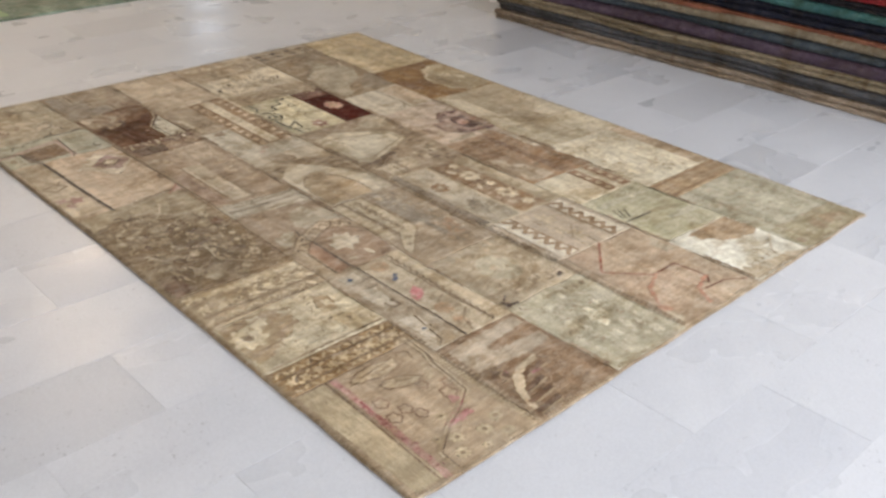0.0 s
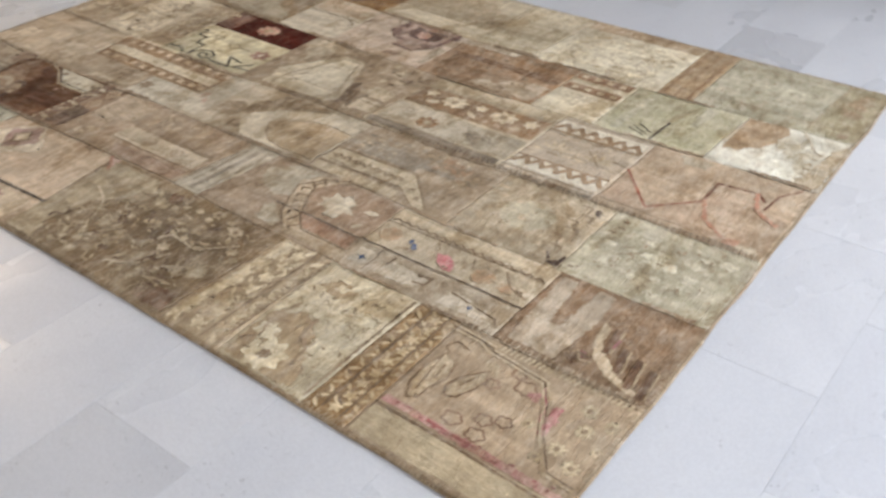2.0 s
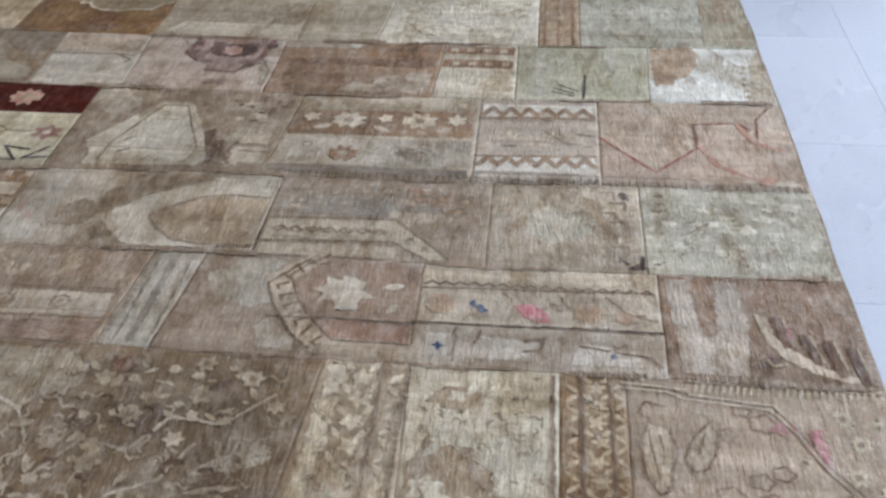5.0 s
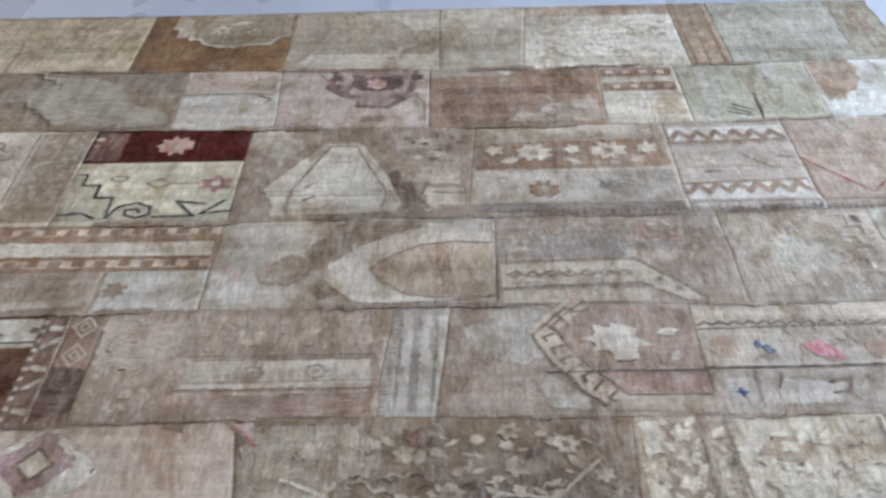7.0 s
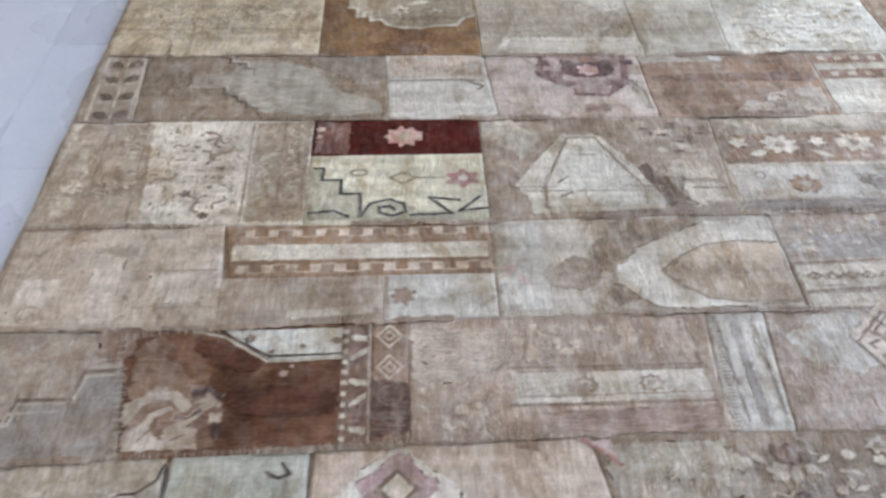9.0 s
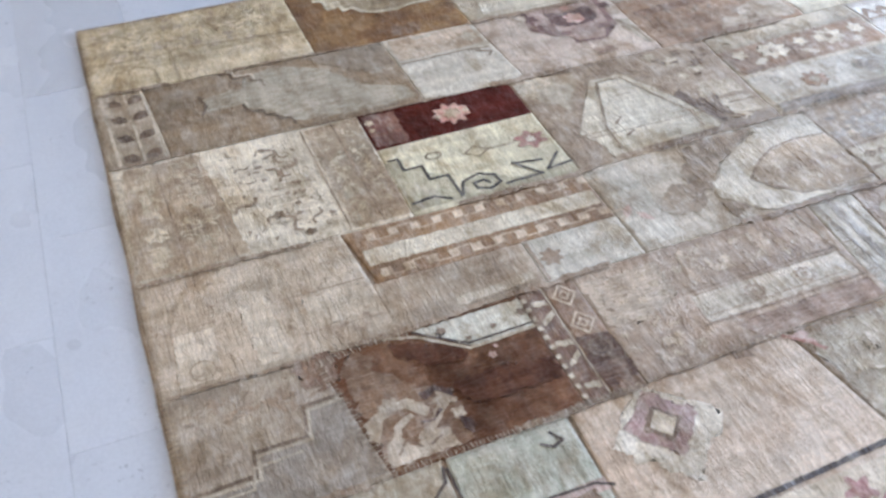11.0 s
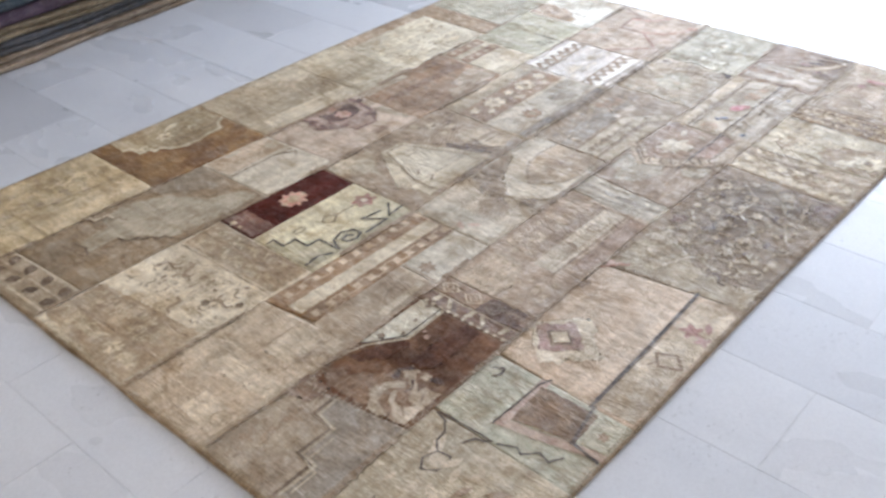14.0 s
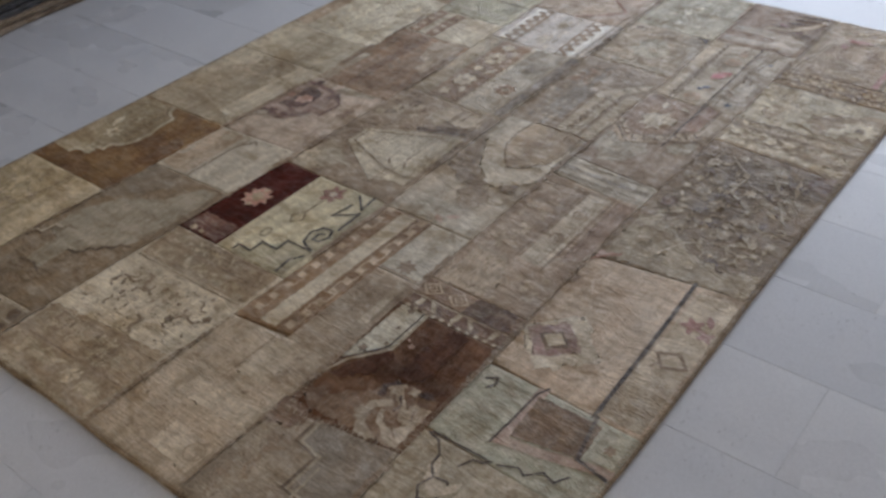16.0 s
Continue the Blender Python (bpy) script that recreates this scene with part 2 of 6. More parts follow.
def ceiling_lamp(x, y):
    ob = tagged(new("ceiling_lamp"), "round recessed ceiling lamp giving warm light", "lamp", "ceiling lamps")
    ob.location = (x, y, HIGH)
    bm = bmesh.new()
    bmesh.ops.create_cone(bm, cap_ends=True, segments=28, radius1=0.085, radius2=0.095, depth=0.02, matrix=Matrix.Translation((0, 0, -0.010)))
    part("housing", bm, ALUMINIUM, ob)
    bm = bmesh.new()
    bmesh.ops.create_uvsphere(bm, u_segments=20, v_segments=10, radius=0.065, matrix=Matrix.Translation((0, 0, -0.02)) @ Matrix.Diagonal((1, 1, 0.35, 1)))
    part("bulb", bm, WARM_GLOW, ob, "glowing warm white bulb")
    d = bpy.data.lights.new("lamp_light", "POINT")
    d.energy, d.color, d.shadow_soft_size = LAMP_WATTS, (1.0, 0.78, 0.55), 0.06
    light = new("lamp_light", d)
    light.parent, light.location = ob, (0, 0, -0.12)
    return ob


WARM_GLOW = glow("warm_glow", (1.0, 0.80, 0.58), 22.0)
for x, y in ((-2.85, 1.40), (-4.1, 2.05), (-2.6, -1.9), (-0.6, -2.6)):
    ceiling_lamp(x, y)

# green rug lying on the floor beyond
GREEN = wool((92, 116, 98), (116, 138, 114), (66, 86, 74), 8, 0.5)
bm = bmesh.new()
solid(bm, -3.4, -1.40, -1.4, 2.2, FLOOR, 0.0)
bmesh.ops.bevel(bm, geom=[e for e in bm.edges if all(v.co.z > FLOOR + 0.001 for v in e.verts)], offset=0.004, segments=2, affect="EDGES")
green_rug = tagged(part("green_rug", bm, GREEN), "faded teal-green wool rug on the floor", "rug")
bm = bmesh.new()
solid(bm, -1.62, -1.46, 0.40, 0.80, -0.002, 0.0012)
part("figure", bm, wool((120, 160, 96), (140, 172, 116), None, 12, 0.5), green_rug, "lighter green woven figure")

# ---- patchwork rug ----
SEAMS = (
    ((0, -0.036), (0.7, -0.045), (1.4, -0.038), (2.2, -0.047), (3.0, -0.062)),
    ((0, 0.352), (0.64, 0.365), (1.3, 0.386), (1.8, 0.374), (3.0, 0.372)),
    ((0, 0.684), (0.4, 0.676), (1.04, 0.692), (1.95, 0.689), (2.3, 0.681), (3.0, 0.690)),
    ((0, 1.018), (0.8, 1.000), (1.7, 1.008), (3.0, 1.014)),
    ((0, 1.452), (1.06, 1.433), (1.8, 1.420), (3.0, 1.438)),
    ((0, 1.798), (0.7, 1.780), (1.5, 1.756), (2.2, 1.755), (3.0, 1.773)),
    ((0, 2.190), (0.9, 2.178), (1.8, 2.192), (3.0, 2.190)),
)


def seam(k, x):
    xs, ys = zip(*SEAMS[k])
    return float(np.interp(x, xs, ys))


def ridge(x, y, at, width, x0, x1, rise):
    """A fold that the rug keeps from having lain folded: a low ridge along x."""
    ends = min(1.0, max(0.0, (x - x0) / 0.25)) * min(1.0, max(0.0, (x1 - x) / 0.25))
    at += 0.008 * noise.noise(Vector((x * 2.5, at * 9, 3)))
    return rise * ends * math.exp(-((y - at) / width) ** 2)


def swell(x, y):
    """Height of the rug's upper face: it does not lie quite flat."""
    z = 0.0022 * noise.noise(Vector((x * 2.6, y * 4.3, 0.7))) + 0.0009 * noise.noise(Vector((x * 8, y * 9, 4.2)))
    z += ridge(x, y, 1.035, 0.026, 1.2, 3.2, 0.0095) + ridge(x, y, 0.470, 0.022, 1.5, 2.75, 0.0090) + ridge(x, y, 0.655, 0.022, 1.5, 2.4, 0.0050)
    z += ridge(x, y, 1.800, 0.022, 0.9, 2.1, 0.0085) + ridge(x, y, 1.46, 0.024, 1.0, 2.3, 0.0050) + ridge(x, y, 0.86, 0.032, 1.6, 3.1, 0.0045)
    z += ridge(x, y, 0.400, 0.020, 1.3, 2.3, 0.0050) + ridge(x, y, 0.760, 0.018, 1.2, 2.2, 0.0040) + ridge(x, y, 1.70, 0.020, 1.3, 2.1, 0.0050) + ridge(x, y, 0.20, 0.030, 1.3, 2.0, 0.0035)
    return z


rug = tagged(new("patchwork_rug"), "faded beige and brown patchwork rug of knotted wool lying on marble", "rug")
rug.location = (0, 0, FLOOR)
rug.empty_display_size = 0.2


def rug_part(name, bm, material, parent=None, label=""):
    ob = part(name, bm, material, parent or rug, label)
    if not parent:
        ob.location = (0, 0, -FLOOR)
    return ob


def right_edge(y):
    return 3.0 + float(np.interp(y, (0.0, 0.4, 1.4, 1.9, 2.19), (0.007, 0.007, 0.000, -0.004, -0.012))) + 0.005 * noise.noise(Vector((3, y * 6, 0)))


def patch(k, x0, x1, material, label="", lean0=0.0, lean1=0.0, y0=None, y1=None):
    """One cut piece of old carpet in row k, from x0 to x1 (at mid height; lean: how much farther along its far end lies)."""
    bm = bmesh.new()
    gap = 0.0002
    nx, ny = max(3, int((x1 - x0) / 0.024)), 18
    us = [0, 0.007 / (x1 - x0)] + [(i + 1) / (nx + 1) for i in range(nx)] + [1 - 0.007 / (x1 - x0), 1]
    vs = [0, 0.018] + [(i + 1) / (ny + 1) for i in range(ny)] + [0.982, 1]
    grid = []
    for j, v in enumerate(vs):
        row = []
        for i, u in enumerate(us):
            a, b = x0 + gap + lean0 * (v - 0.5), x1 - gap + lean1 * (v - 0.5)
            x = a + (b - a) * u
            mid = seam(k, x) + (seam(k + 1, x) - seam(k, x)) * v
            if x1 >= 2.999 and u > 0.8:
                x += (right_edge(mid) - 3.0) * (u - 0.8) / 0.2
            lo = seam(k, x) if y0 is None else y0
            hi = seam(k + 1, x) if y1 is None else y1
            y = lo + gap + (hi - lo - 2 * gap) * v
            rim = i in (0, len(us) - 1) or j in (0, len(vs) - 1)
            if rim:
                x += 0.0005 * noise.noise(Vector((x * 60, y * 60, 2)))
                y += 0.0005 * noise.noise(Vector((x * 60, y * 60, 9)))
            row.append(bm.verts.new((x, y, swell(x, y) - (0.0005 if rim else 0.0))))
        grid.append(row)
    for j in range(len(vs) - 1):
        for i in range(len(us) - 1):
            bm.faces.new((grid[j][i], grid[j][i + 1], grid[j + 1][i + 1], grid[j + 1][i])).smooth = True
    ring = grid[0] + [r[-1] for r in grid[1:]] + grid[-1][-2::-1] + [r[0] for r in grid[-2:0:-1]]
    down = [bm.verts.new((v.co.x, v.co.y, -0.0095)) for v in ring]
    for i in range(len(ring)):
        j = (i + 1) % len(ring)
        bm.faces.new((ring[j], ring[i], down[i], down[j]))
    return rug_part("patch", bm, material, None, label)


class Inlay:
    """Knotted figures of one colour in a patch: outlines laid over the pile, following its swell."""

    def __init__(self, level=1):
        self.level, self.shapes = level, []

    def height(self):
        return 0.00075 * self.level + 0.00003 * (len(self.shapes) % 12)

    def worn(self, x, y, rough):
        q = Vector((x * 85, y * 85, self.level * 3.0))
        fine = q * 3.1
        return (x + rough * (1.6 * noise.noise(q) + 0.9 * noise.noise(fine)),
                y + rough * (1.6 * noise.noise(q + Vector((7, 3, 1))) + 0.9 * noise.noise(fine + Vector((4, 9, 2)))))

    def area(self, points, rough=0.0026, step=0.006):
        pts = []
        for i, (x, y) in enumerate(points):
            xn, yn = points[(i + 1) % len(points)]
            n = max(1, int(math.hypot(xn - x, yn - y) / step))
            pts += [self.worn(x + (xn - x) * k / n, y + (yn - y) * k / n, rough) for k in range(n)]
        turn = sum(a[0] * b[1] - b[0] * a[1] for a, b in zip(pts, pts[1:] + pts[:1]))
        self.shapes.append((pts if turn > 0 else pts[::-1], None, self.height()))
        return self

    def block(self, x0, x1, y0, y1, rough=0.0014):
        return self.area(((x0, y0), (x1, y0), (x1, y1), (x0, y1)), rough)

    def line(self, points, width=0.006, rough=0.0012):
        for (x, y), (xn, yn) in zip(points, points[1:]):
            d = math.hypot(xn - x, yn - y) or 1
            ux, uy = (xn - x) / d * width / 2, (yn - y) / d * width / 2
            self.area(((x - ux + uy, y - uy - ux), (xn + ux + uy, yn + uy - ux), (xn + ux - uy, yn + uy + ux), (x - ux - uy, y - uy + ux)), rough, 0.01)
        return self

    def rosette(self, x, y, r, petals=8, depth=0.3, squash=1.0, turn=0.0):
        n = petals * 6
        pts = []
        for i in range(n):
            a = 2 * math.pi * i / n
            q = r * (1 - depth * (0.5 + 0.5 * math.cos(petals * a)))
            pts.append((x + q * math.cos(a + turn), y + q * squash * math.sin(a + turn)))
        return self.area(pts, 0.0012, 0.02)

    def ring(self, x, y, r, width=0.006, squash=1.0, petals=0):
        pts = []
        for i in range(25):
            a = 2 * math.pi * i / 24
            q = r * (1 + (0.14 * math.cos(petals * a) if petals else 0))
            pts.append((x + q * math.cos(a), y + q * squash * math.sin(a)))
        return self.line(pts, width, 0.0008)

    def leaf(self, x, y, length, width, turn):
        c, s = math.cos(turn), math.sin(turn)
        pts = [(u * length, w * width) for u, w in ((-0.5, 0), (-0.2, -0.42), (0.15, -0.5), (0.5, 0), (0.15, 0.5), (-0.2, 0.42))]
        return self.area([(x + c * u - s * w, y + s * u + c * w) for u, w in pts], 0.0012, 0.012)

    def waves(self, x0, x1, y, rise, pitch, width):
        n = max(2, int(round((x1 - x0) / pitch)) * 2)
        return self.line([(x0 + (x1 - x0) * i / n, y + (rise if i % 2 else -rise)) for i in range(n + 1)], width, 0.0008)

    def scatter(self, x0, x1, y0, y1, count, size, seed, kinds="rlbt"):
        rnd = random.Random(seed)
        for _ in range(count):
            s = size * rnd.uniform(0.6, 1.3)
            if x1 - x0 < 1.6 * s or y1 - y0 < 1.6 * s:
                s = 0.6 * min(x1 - x0, y1 - y0)
            x, y, a = rnd.uniform(x0 + s * 0.7, x1 - s * 0.7), rnd.uniform(y0 + s * 0.7, y1 - s * 0.7), rnd.uniform(0, 6.28)
            kind = rnd.choice(kinds)
            if kind == "r":
                self.rosette(x, y, s * 0.62, rnd.choice((5, 6, 8)), rnd.uniform(0.25, 0.5), rnd.uniform(0.7, 1), a)
            elif kind == "l":
                self.leaf(x, y, s * 1.4, s * 0.5, a)
            elif kind == "b":
                self.rosette(x, y, s * 0.6, rnd.choice((3, 4)), 0.35, rnd.uniform(0.5, 0.9), a)
            elif kind == "k":
                self.block(x - s * 0.5, x + s * 0.5, y - s * 0.2, y + s * 0.2)
            else:
                pts = [(x + s * 0.75 * (i / 5 - 0.5) * 2 * math.cos(a) - s * 0.25 * math.sin(i * 1.3) * math.sin(a),
                        y + s * 0.75 * (i / 5 - 0.5) * 2 * math.sin(a) + s * 0.25 * math.sin(i * 1.3) * math.cos(a)) for i in range(6)]
                self.line(pts, s * 0.17)
        return self

    def lay(self, parent, material, name="figure", label="", each=False):
        apart = each or len(self.shapes) <= 14
        points, polygons = [], []
        for pts, faces, z in self.shapes:
            bm = bmesh.new()
            verts = [bm.verts.new((x, y, z)) for x, y in pts]
            for f in faces or [range(len(pts))]:
                bm.faces.new([verts[i] for i in f])
            if not faces:
                bmesh.ops.triangulate(bm, faces=bm.faces[:])
                xs, ys = [v.co.x for v in bm.verts], [v.co.y for v in bm.verts]
                for axis, lo, hi in ((0, min(xs), max(xs)), (1, min(ys), max(ys))):
                    if hi - lo < 0.04:
                        continue
                    at = math.ceil(lo / 0.025) * 0.025
                    while at < hi:
                        co, no = [0, 0, 0], [0, 0, 0]
                        co[axis], no[axis] = at, 1
                        bmesh.ops.bisect_plane(bm, geom=bm.verts[:] + bm.edges[:] + bm.faces[:], plane_co=co, plane_no=no, dist=1e-5)
                        at += 0.025
            for v in bm.verts:
                v.co.z += swell(v.co.x, v.co.y)
            for f in bm.faces:
                f.smooth = True
            if apart:
                part(name, bm, material, parent, label)
            else:
                bm.verts.index_update()
                start = len(points)
                points += [tuple(v.co) for v in bm.verts]
                polygons += [[start + v.index for v in f.verts] for f in bm.faces]
                bm.free()
        if points:
            me = bpy.data.meshes.new(name)
            me.from_pydata(points, [], polygons)
            me.shade_smooth()
            me.materials.append(material)
            ob = new(name, me)
            ob.parent = parent
            tagged(ob, label, kind="stuff")


# wool colours
PIECE = {}
CREAM, IVORY, SAND = (200, 184, 150), (208, 197, 172), (184, 164, 128)
TAN, UMBER = (164, 138, 102), (104, 76, 52)
SAGE, GREY, PALE = (176, 170, 138), (152, 138, 116), (188, 173, 144)
RUST, INK = (150, 84, 58), (74, 58, 46)
w_cream = wool(CREAM, (186, 166, 124), (150, 124, 84), 26, 0.55)
w_ivory = wool(IVORY, (192, 178, 148), (170, 152, 120), 20, 0.56)
w_sand = wool(SAND, (200, 184, 152), (140, 112, 76), 12, 0.52)
w_tan = wool(TAN, (186, 166, 132), (122, 94, 62), 14, 0.54)
w_umber = wool(UMBER, (134, 100, 68), (70, 46, 30), 8, 0.55)
w_sage = wool(SAGE, (196, 190, 164), (150, 138, 104), 16, 0.50)
w_grey = wool(GREY, (168, 154, 132), (116, 98, 76), 12, 0.54)
w_pale = wool(PALE, (180, 164, 132), (160, 140, 108), 17, 0.57)
w_gold = wool((190, 168, 118), (204, 186, 142), (160, 134, 84), 15, 0.50)
w_ochre = wool((124, 86, 36), (148, 114, 62), (90, 56, 22), 7, 0.52, "y", 0.7, 0.2)
w_ink = wool(INK, (104, 84, 64), (50, 38, 30), 30, 0.6)
w_rust = wool(RUST, (172, 112, 82), (110, 56, 38), 22, 0.55)
w_rose = wool((188, 154, 132), (196, 170, 146), (168, 126, 106), 20, 0.5)
w_blush = wool((188, 168, 142), (178, 152, 128), (152, 124, 102), 11, 0.55)
w_line = wool((122, 98, 70), (146, 122, 92), (92, 70, 48), 40, 0.55)
w_soft = wool((148, 122, 88), (166, 142, 108), (120, 94, 64), 40, 0.55)
w_red = wool((84, 28, 16), (104, 42, 26), (56, 16, 10), 9, 0.56, "y", 0.75, 0.06, 0.15)
w_pink = wool((180, 124, 114), (186, 152, 132), (156, 102, 94), 26, 0.48)
w_blue = wool((62, 84, 122), (96, 110, 132), (44, 58, 92), 30, 0.6)
w_mint = wool((174, 174, 148), (190, 186, 162), (150, 144, 116), 18, 0.5)
w_seam = wool((96, 76, 54), (120, 98, 72), (66, 50, 34), 50, 0.55)
w_straw = wool((206, 195, 154), (214, 203, 170), (184, 167, 124), 12, 0.6, "y", 0.6, 0.2)

# backing, seen dark in the seams
bm = bmesh.new()
solid(bm, 0.004, 2.996, -0.026, 2.172, FLOOR + 0.0008, -0.0034)
backing = rug_part("backing", bm, w_soft, None, "brown canvas backing showing in the seams")

# ---- row by the near edge ----
p = patch(0, -0.004, 0.44, wool((176, 160, 126), (192, 180, 150), (140, 118, 84), 18, 0.5), "faded green-beige piece with dark drawn leaf outlines")
Inlay().line(((0.282, 0.256), (0.30, 0.225), (0.335, 0.215), (0.352, 0.228), (0.345, 0.262), (0.37, 0.285), (0.40, 0.288), (0.432, 0.315), (0.438, 0.345)), 0.0055).line(
    ((0.345, 0.262), (0.31, 0.275), (0.282, 0.256)), 0.006).line(((0.05, 0.18), (0.11, 0.21), (0.10, 0.26), (0.16, 0.28)), 0.006).lay(p, w_ink, "leaf_outline")
Inlay().area(((0.30, 0.24), (0.335, 0.222), (0.35, 0.25), (0.40, 0.28), (0.385, 0.30), (0.33, 0.275))).scatter(0.02, 0.40, 0.0, 0.33, 24, 0.045, 3, "bl").lay(p, w_pale, "figure")
Inlay(2).scatter(0.02, 0.40, 0.0, 0.2, 10, 0.04, 5, "lb").lay(p, w_soft, "figure")
p = patch(0, 0.44, 0.69, w_mint, "pale mint green piece with a framed brown square", lean0=0.02)
Inlay().line(((0.68, 0.208), (0.512, 0.207), (0.528, 0.12), (0.552, 0.03), (0.565, -0.03)), 0.026, 0.002).lay(p, wool((192, 168, 148), (182, 148, 130), None, 26, 0.5), "frame", "pale pink frame")
Inlay(2).area(((0.532, 0.196), (0.668, 0.205), (0.672, 0.042), (0.565, 0.036))).lay(p, wool((112, 86, 56), (136, 108, 74), (82, 58, 36), 12, 0.5), "square", "brown woven square")
Inlay(2).line(((0.492, 0.222), (0.672, 0.214), (0.70, 0.20)), 0.006).line(((0.444, 0.339), (0.449, 0.186), (0.436, 0.20), (0.43, 0.22), (0.40, 0.235)), 0.0055).line(
    ((0.69, 0.067), (0.664, 0.063), (0.562, 0.042), (0.548, -0.036)), 0.009).line(((0.645, 0.34), (0.66, 0.318), (0.64, 0.31), (0.62, 0.322)), 0.006).lay(p, w_ink, "dark_line")
Inlay(2).line(((0.45, 0.17), (0.47, 0.13), (0.46, 0.11), (0.49, 0.08), (0.48, 0.05), (0.51, 0.03)), 0.0055).lay(p, w_ink, "dark_line")
Inlay(3).block(0.575, 0.675, -0.034, 0.03).lay(p, w_sage, "field")
Inlay(4).rosette(0.62, -0.005, 0.016, 6, 0.4).lay(p, w_soft, "flower")

p = patch(0, 0.69, 1.222, wool((188, 162, 128), (200, 180, 150), (160, 130, 96), 7, 0.5, "y"), "beige piece with a pink diamond medallion and dark border line", lean0=0.02, lean1=-0.06)
Inlay().block(0.70, 1.215, -0.034, 0.072).lay(p, wool((196, 180, 150), (180, 160, 124), (160, 134, 98), 16, 0.52), "border", "pale side border")
Inlay(2).line(((0.687, 0.075), (0.95, 0.083), (1.235, 0.096)), 0.011).lay(p, w_ink, "border_line")
dia = lambda cx, cy, a, b: ((cx - a, cy), (cx, cy - b), (cx + a, cy), (cx, cy + b))
Inlay().area(dia(0.847, 0.262, 0.115, 0.112), 0.010).lay(p, w_ivory, "medallion", "worn ivory diamond")
Inlay(2).area(dia(0.847, 0.28, 0.076, 0.078), 0.008).lay(p, wool((168, 132, 122), (188, 164, 148), (138, 100, 94), 30, 0.5), "medallion", "pink diamond")
Inlay(3).area(dia(0.847, 0.28, 0.040, 0.044), 0.005).lay(p, w_line, "medallion", "brown diamond outline")
Inlay(4).area(dia(0.847, 0.28, 0.028, 0.032), 0.002).lay(p, w_ivory, "medallion", "ivory diamond centre")
Inlay(2).line(((0.912, 0.026), (0.936, -0.026), (0.975, 0.008), (0.952, 0.058), (0.912, 0.026)), 0.008).line(((0.90, 0.05), (0.92, 0.04)), 0.006).lay(p, w_line, "rhombus", "brown drawn rhombus")
Inlay(2).rosette(1.085, 0.03, 0.034, 5, 0.55).rosette(1.065, -0.012, 0.024, 4, 0.5).leaf(1.12, 0.0, 0.05, 0.02, 0.5).lay(p, wool((150, 108, 100), (176, 140, 126), (116, 78, 72), 40, 0.5), "flower", "mauve flower")
Inlay(2).line(((1.182, 0.374), (1.215, 0.346), (1.238, 0.318)), 0.008, 0.002).lay(p, wool((166, 104, 80), (180, 132, 106), None, 30, 0.5), "figure", "faded rust-red stroke")
Inlay().area(((1.185, 0.372), (1.24, 0.316), (1.228, 0.372)), 0.003).lay(p, wool((186, 150, 130), (190, 162, 140), None, 30, 0.5), "figure", "faded pink corner")
Inlay().area(((1.06, 0.36), (1.10, 0.352), (1.10, 0.372), (1.06, 0.378))).lay(p, w_soft, "figure")

dark_floral = wool((126, 104, 72), (152, 132, 98), (90, 68, 44), 9, 0.54)
p = patch(0, 1.222, 1.92, dark_floral, "dark olive-brown piece with pale floral sprays", lean0=-0.06, lean1=0.03)
Inlay().area(((1.245, -0.03), (1.215, 0.36), (1.44, 0.365), (1.42, 0.25), (1.34, 0.16), (1.33, 0.05), (1.36, -0.03)), 0.006).lay(p, wool((176, 160, 126), (158, 138, 102), (130, 108, 72), 20, 0.52), "field", "pale worn end")
Inlay(2).scatter(1.25, 1.60, 0.12, 0.365, 46, 0.036, 11, "rlt").scatter(1.34, 1.90, -0.03, 0.20, 80, 0.026, 12, "rltt").scatter(1.55, 1.92, 0.18, 0.36, 34, 0.024, 14, "rlt").lay(p, wool((180, 162, 126), (160, 140, 104), None, 40, 0.5), "spray", "pale beige flower sprays")
f = Inlay(3)
for cx, cy, r in ((1.706, 0.342, 0.024), (1.808, 0.310, 0.026), (1.718, 0.260, 0.027), (1.440, 0.267, 0.034), (1.60, 0.20, 0.026), (1.56, 0.09, 0.028), (1.70, 0.15, 0.022), (1.35, 0.30, 0.030), (1.47, 0.13, 0.026), (1.87, 0.24, 0.020)):
    f.rosette(cx, cy, r, 6, 0.38, 0.9, cx * 9)
f.lay(p, wool((178, 160, 126), (162, 142, 108), None, 40, 0.48), "flower", "pale daisies")
f = Inlay(4)
for cx, cy in ((1.706, 0.342), (1.808, 0.310), (1.718, 0.260), (1.440, 0.267), (1.60, 0.20), (1.56, 0.09)):
    f.rosette(cx, cy, 0.009, 5, 0.3)
f.lay(p, w_soft, "flower_centre")
Inlay(3).line(((1.47, 0.05), (1.53, 0.14), (1.62, 0.12), (1.68, 0.20), (1.78, 0.19), (1.86, 0.27)), 0.007, 0.003).line(((1.62, 0.02), (1.70, 0.06), (1.74, 0.14)), 0.006, 0.003).line(((1.30, 0.24), (1.38, 0.20), (1.43, 0.12)), 0.007, 0.003).lay(p, w_pale, "stem", "pale winding stems")
Inlay(3).area(((1.51, 0.35), (1.55, 0.35), (1.57, 0.325), (1.545, 0.30), (1.52, 0.32)), 0.006).area(((1.80, -0.03), (1.83, 0.03), (1.89, 0.035), (1.91, -0.03)), 0.004).lay(p, wool((104, 72, 44), (126, 92, 60), (78, 52, 32), 16, 0.5), "stain", "chestnut-brown worn spots")
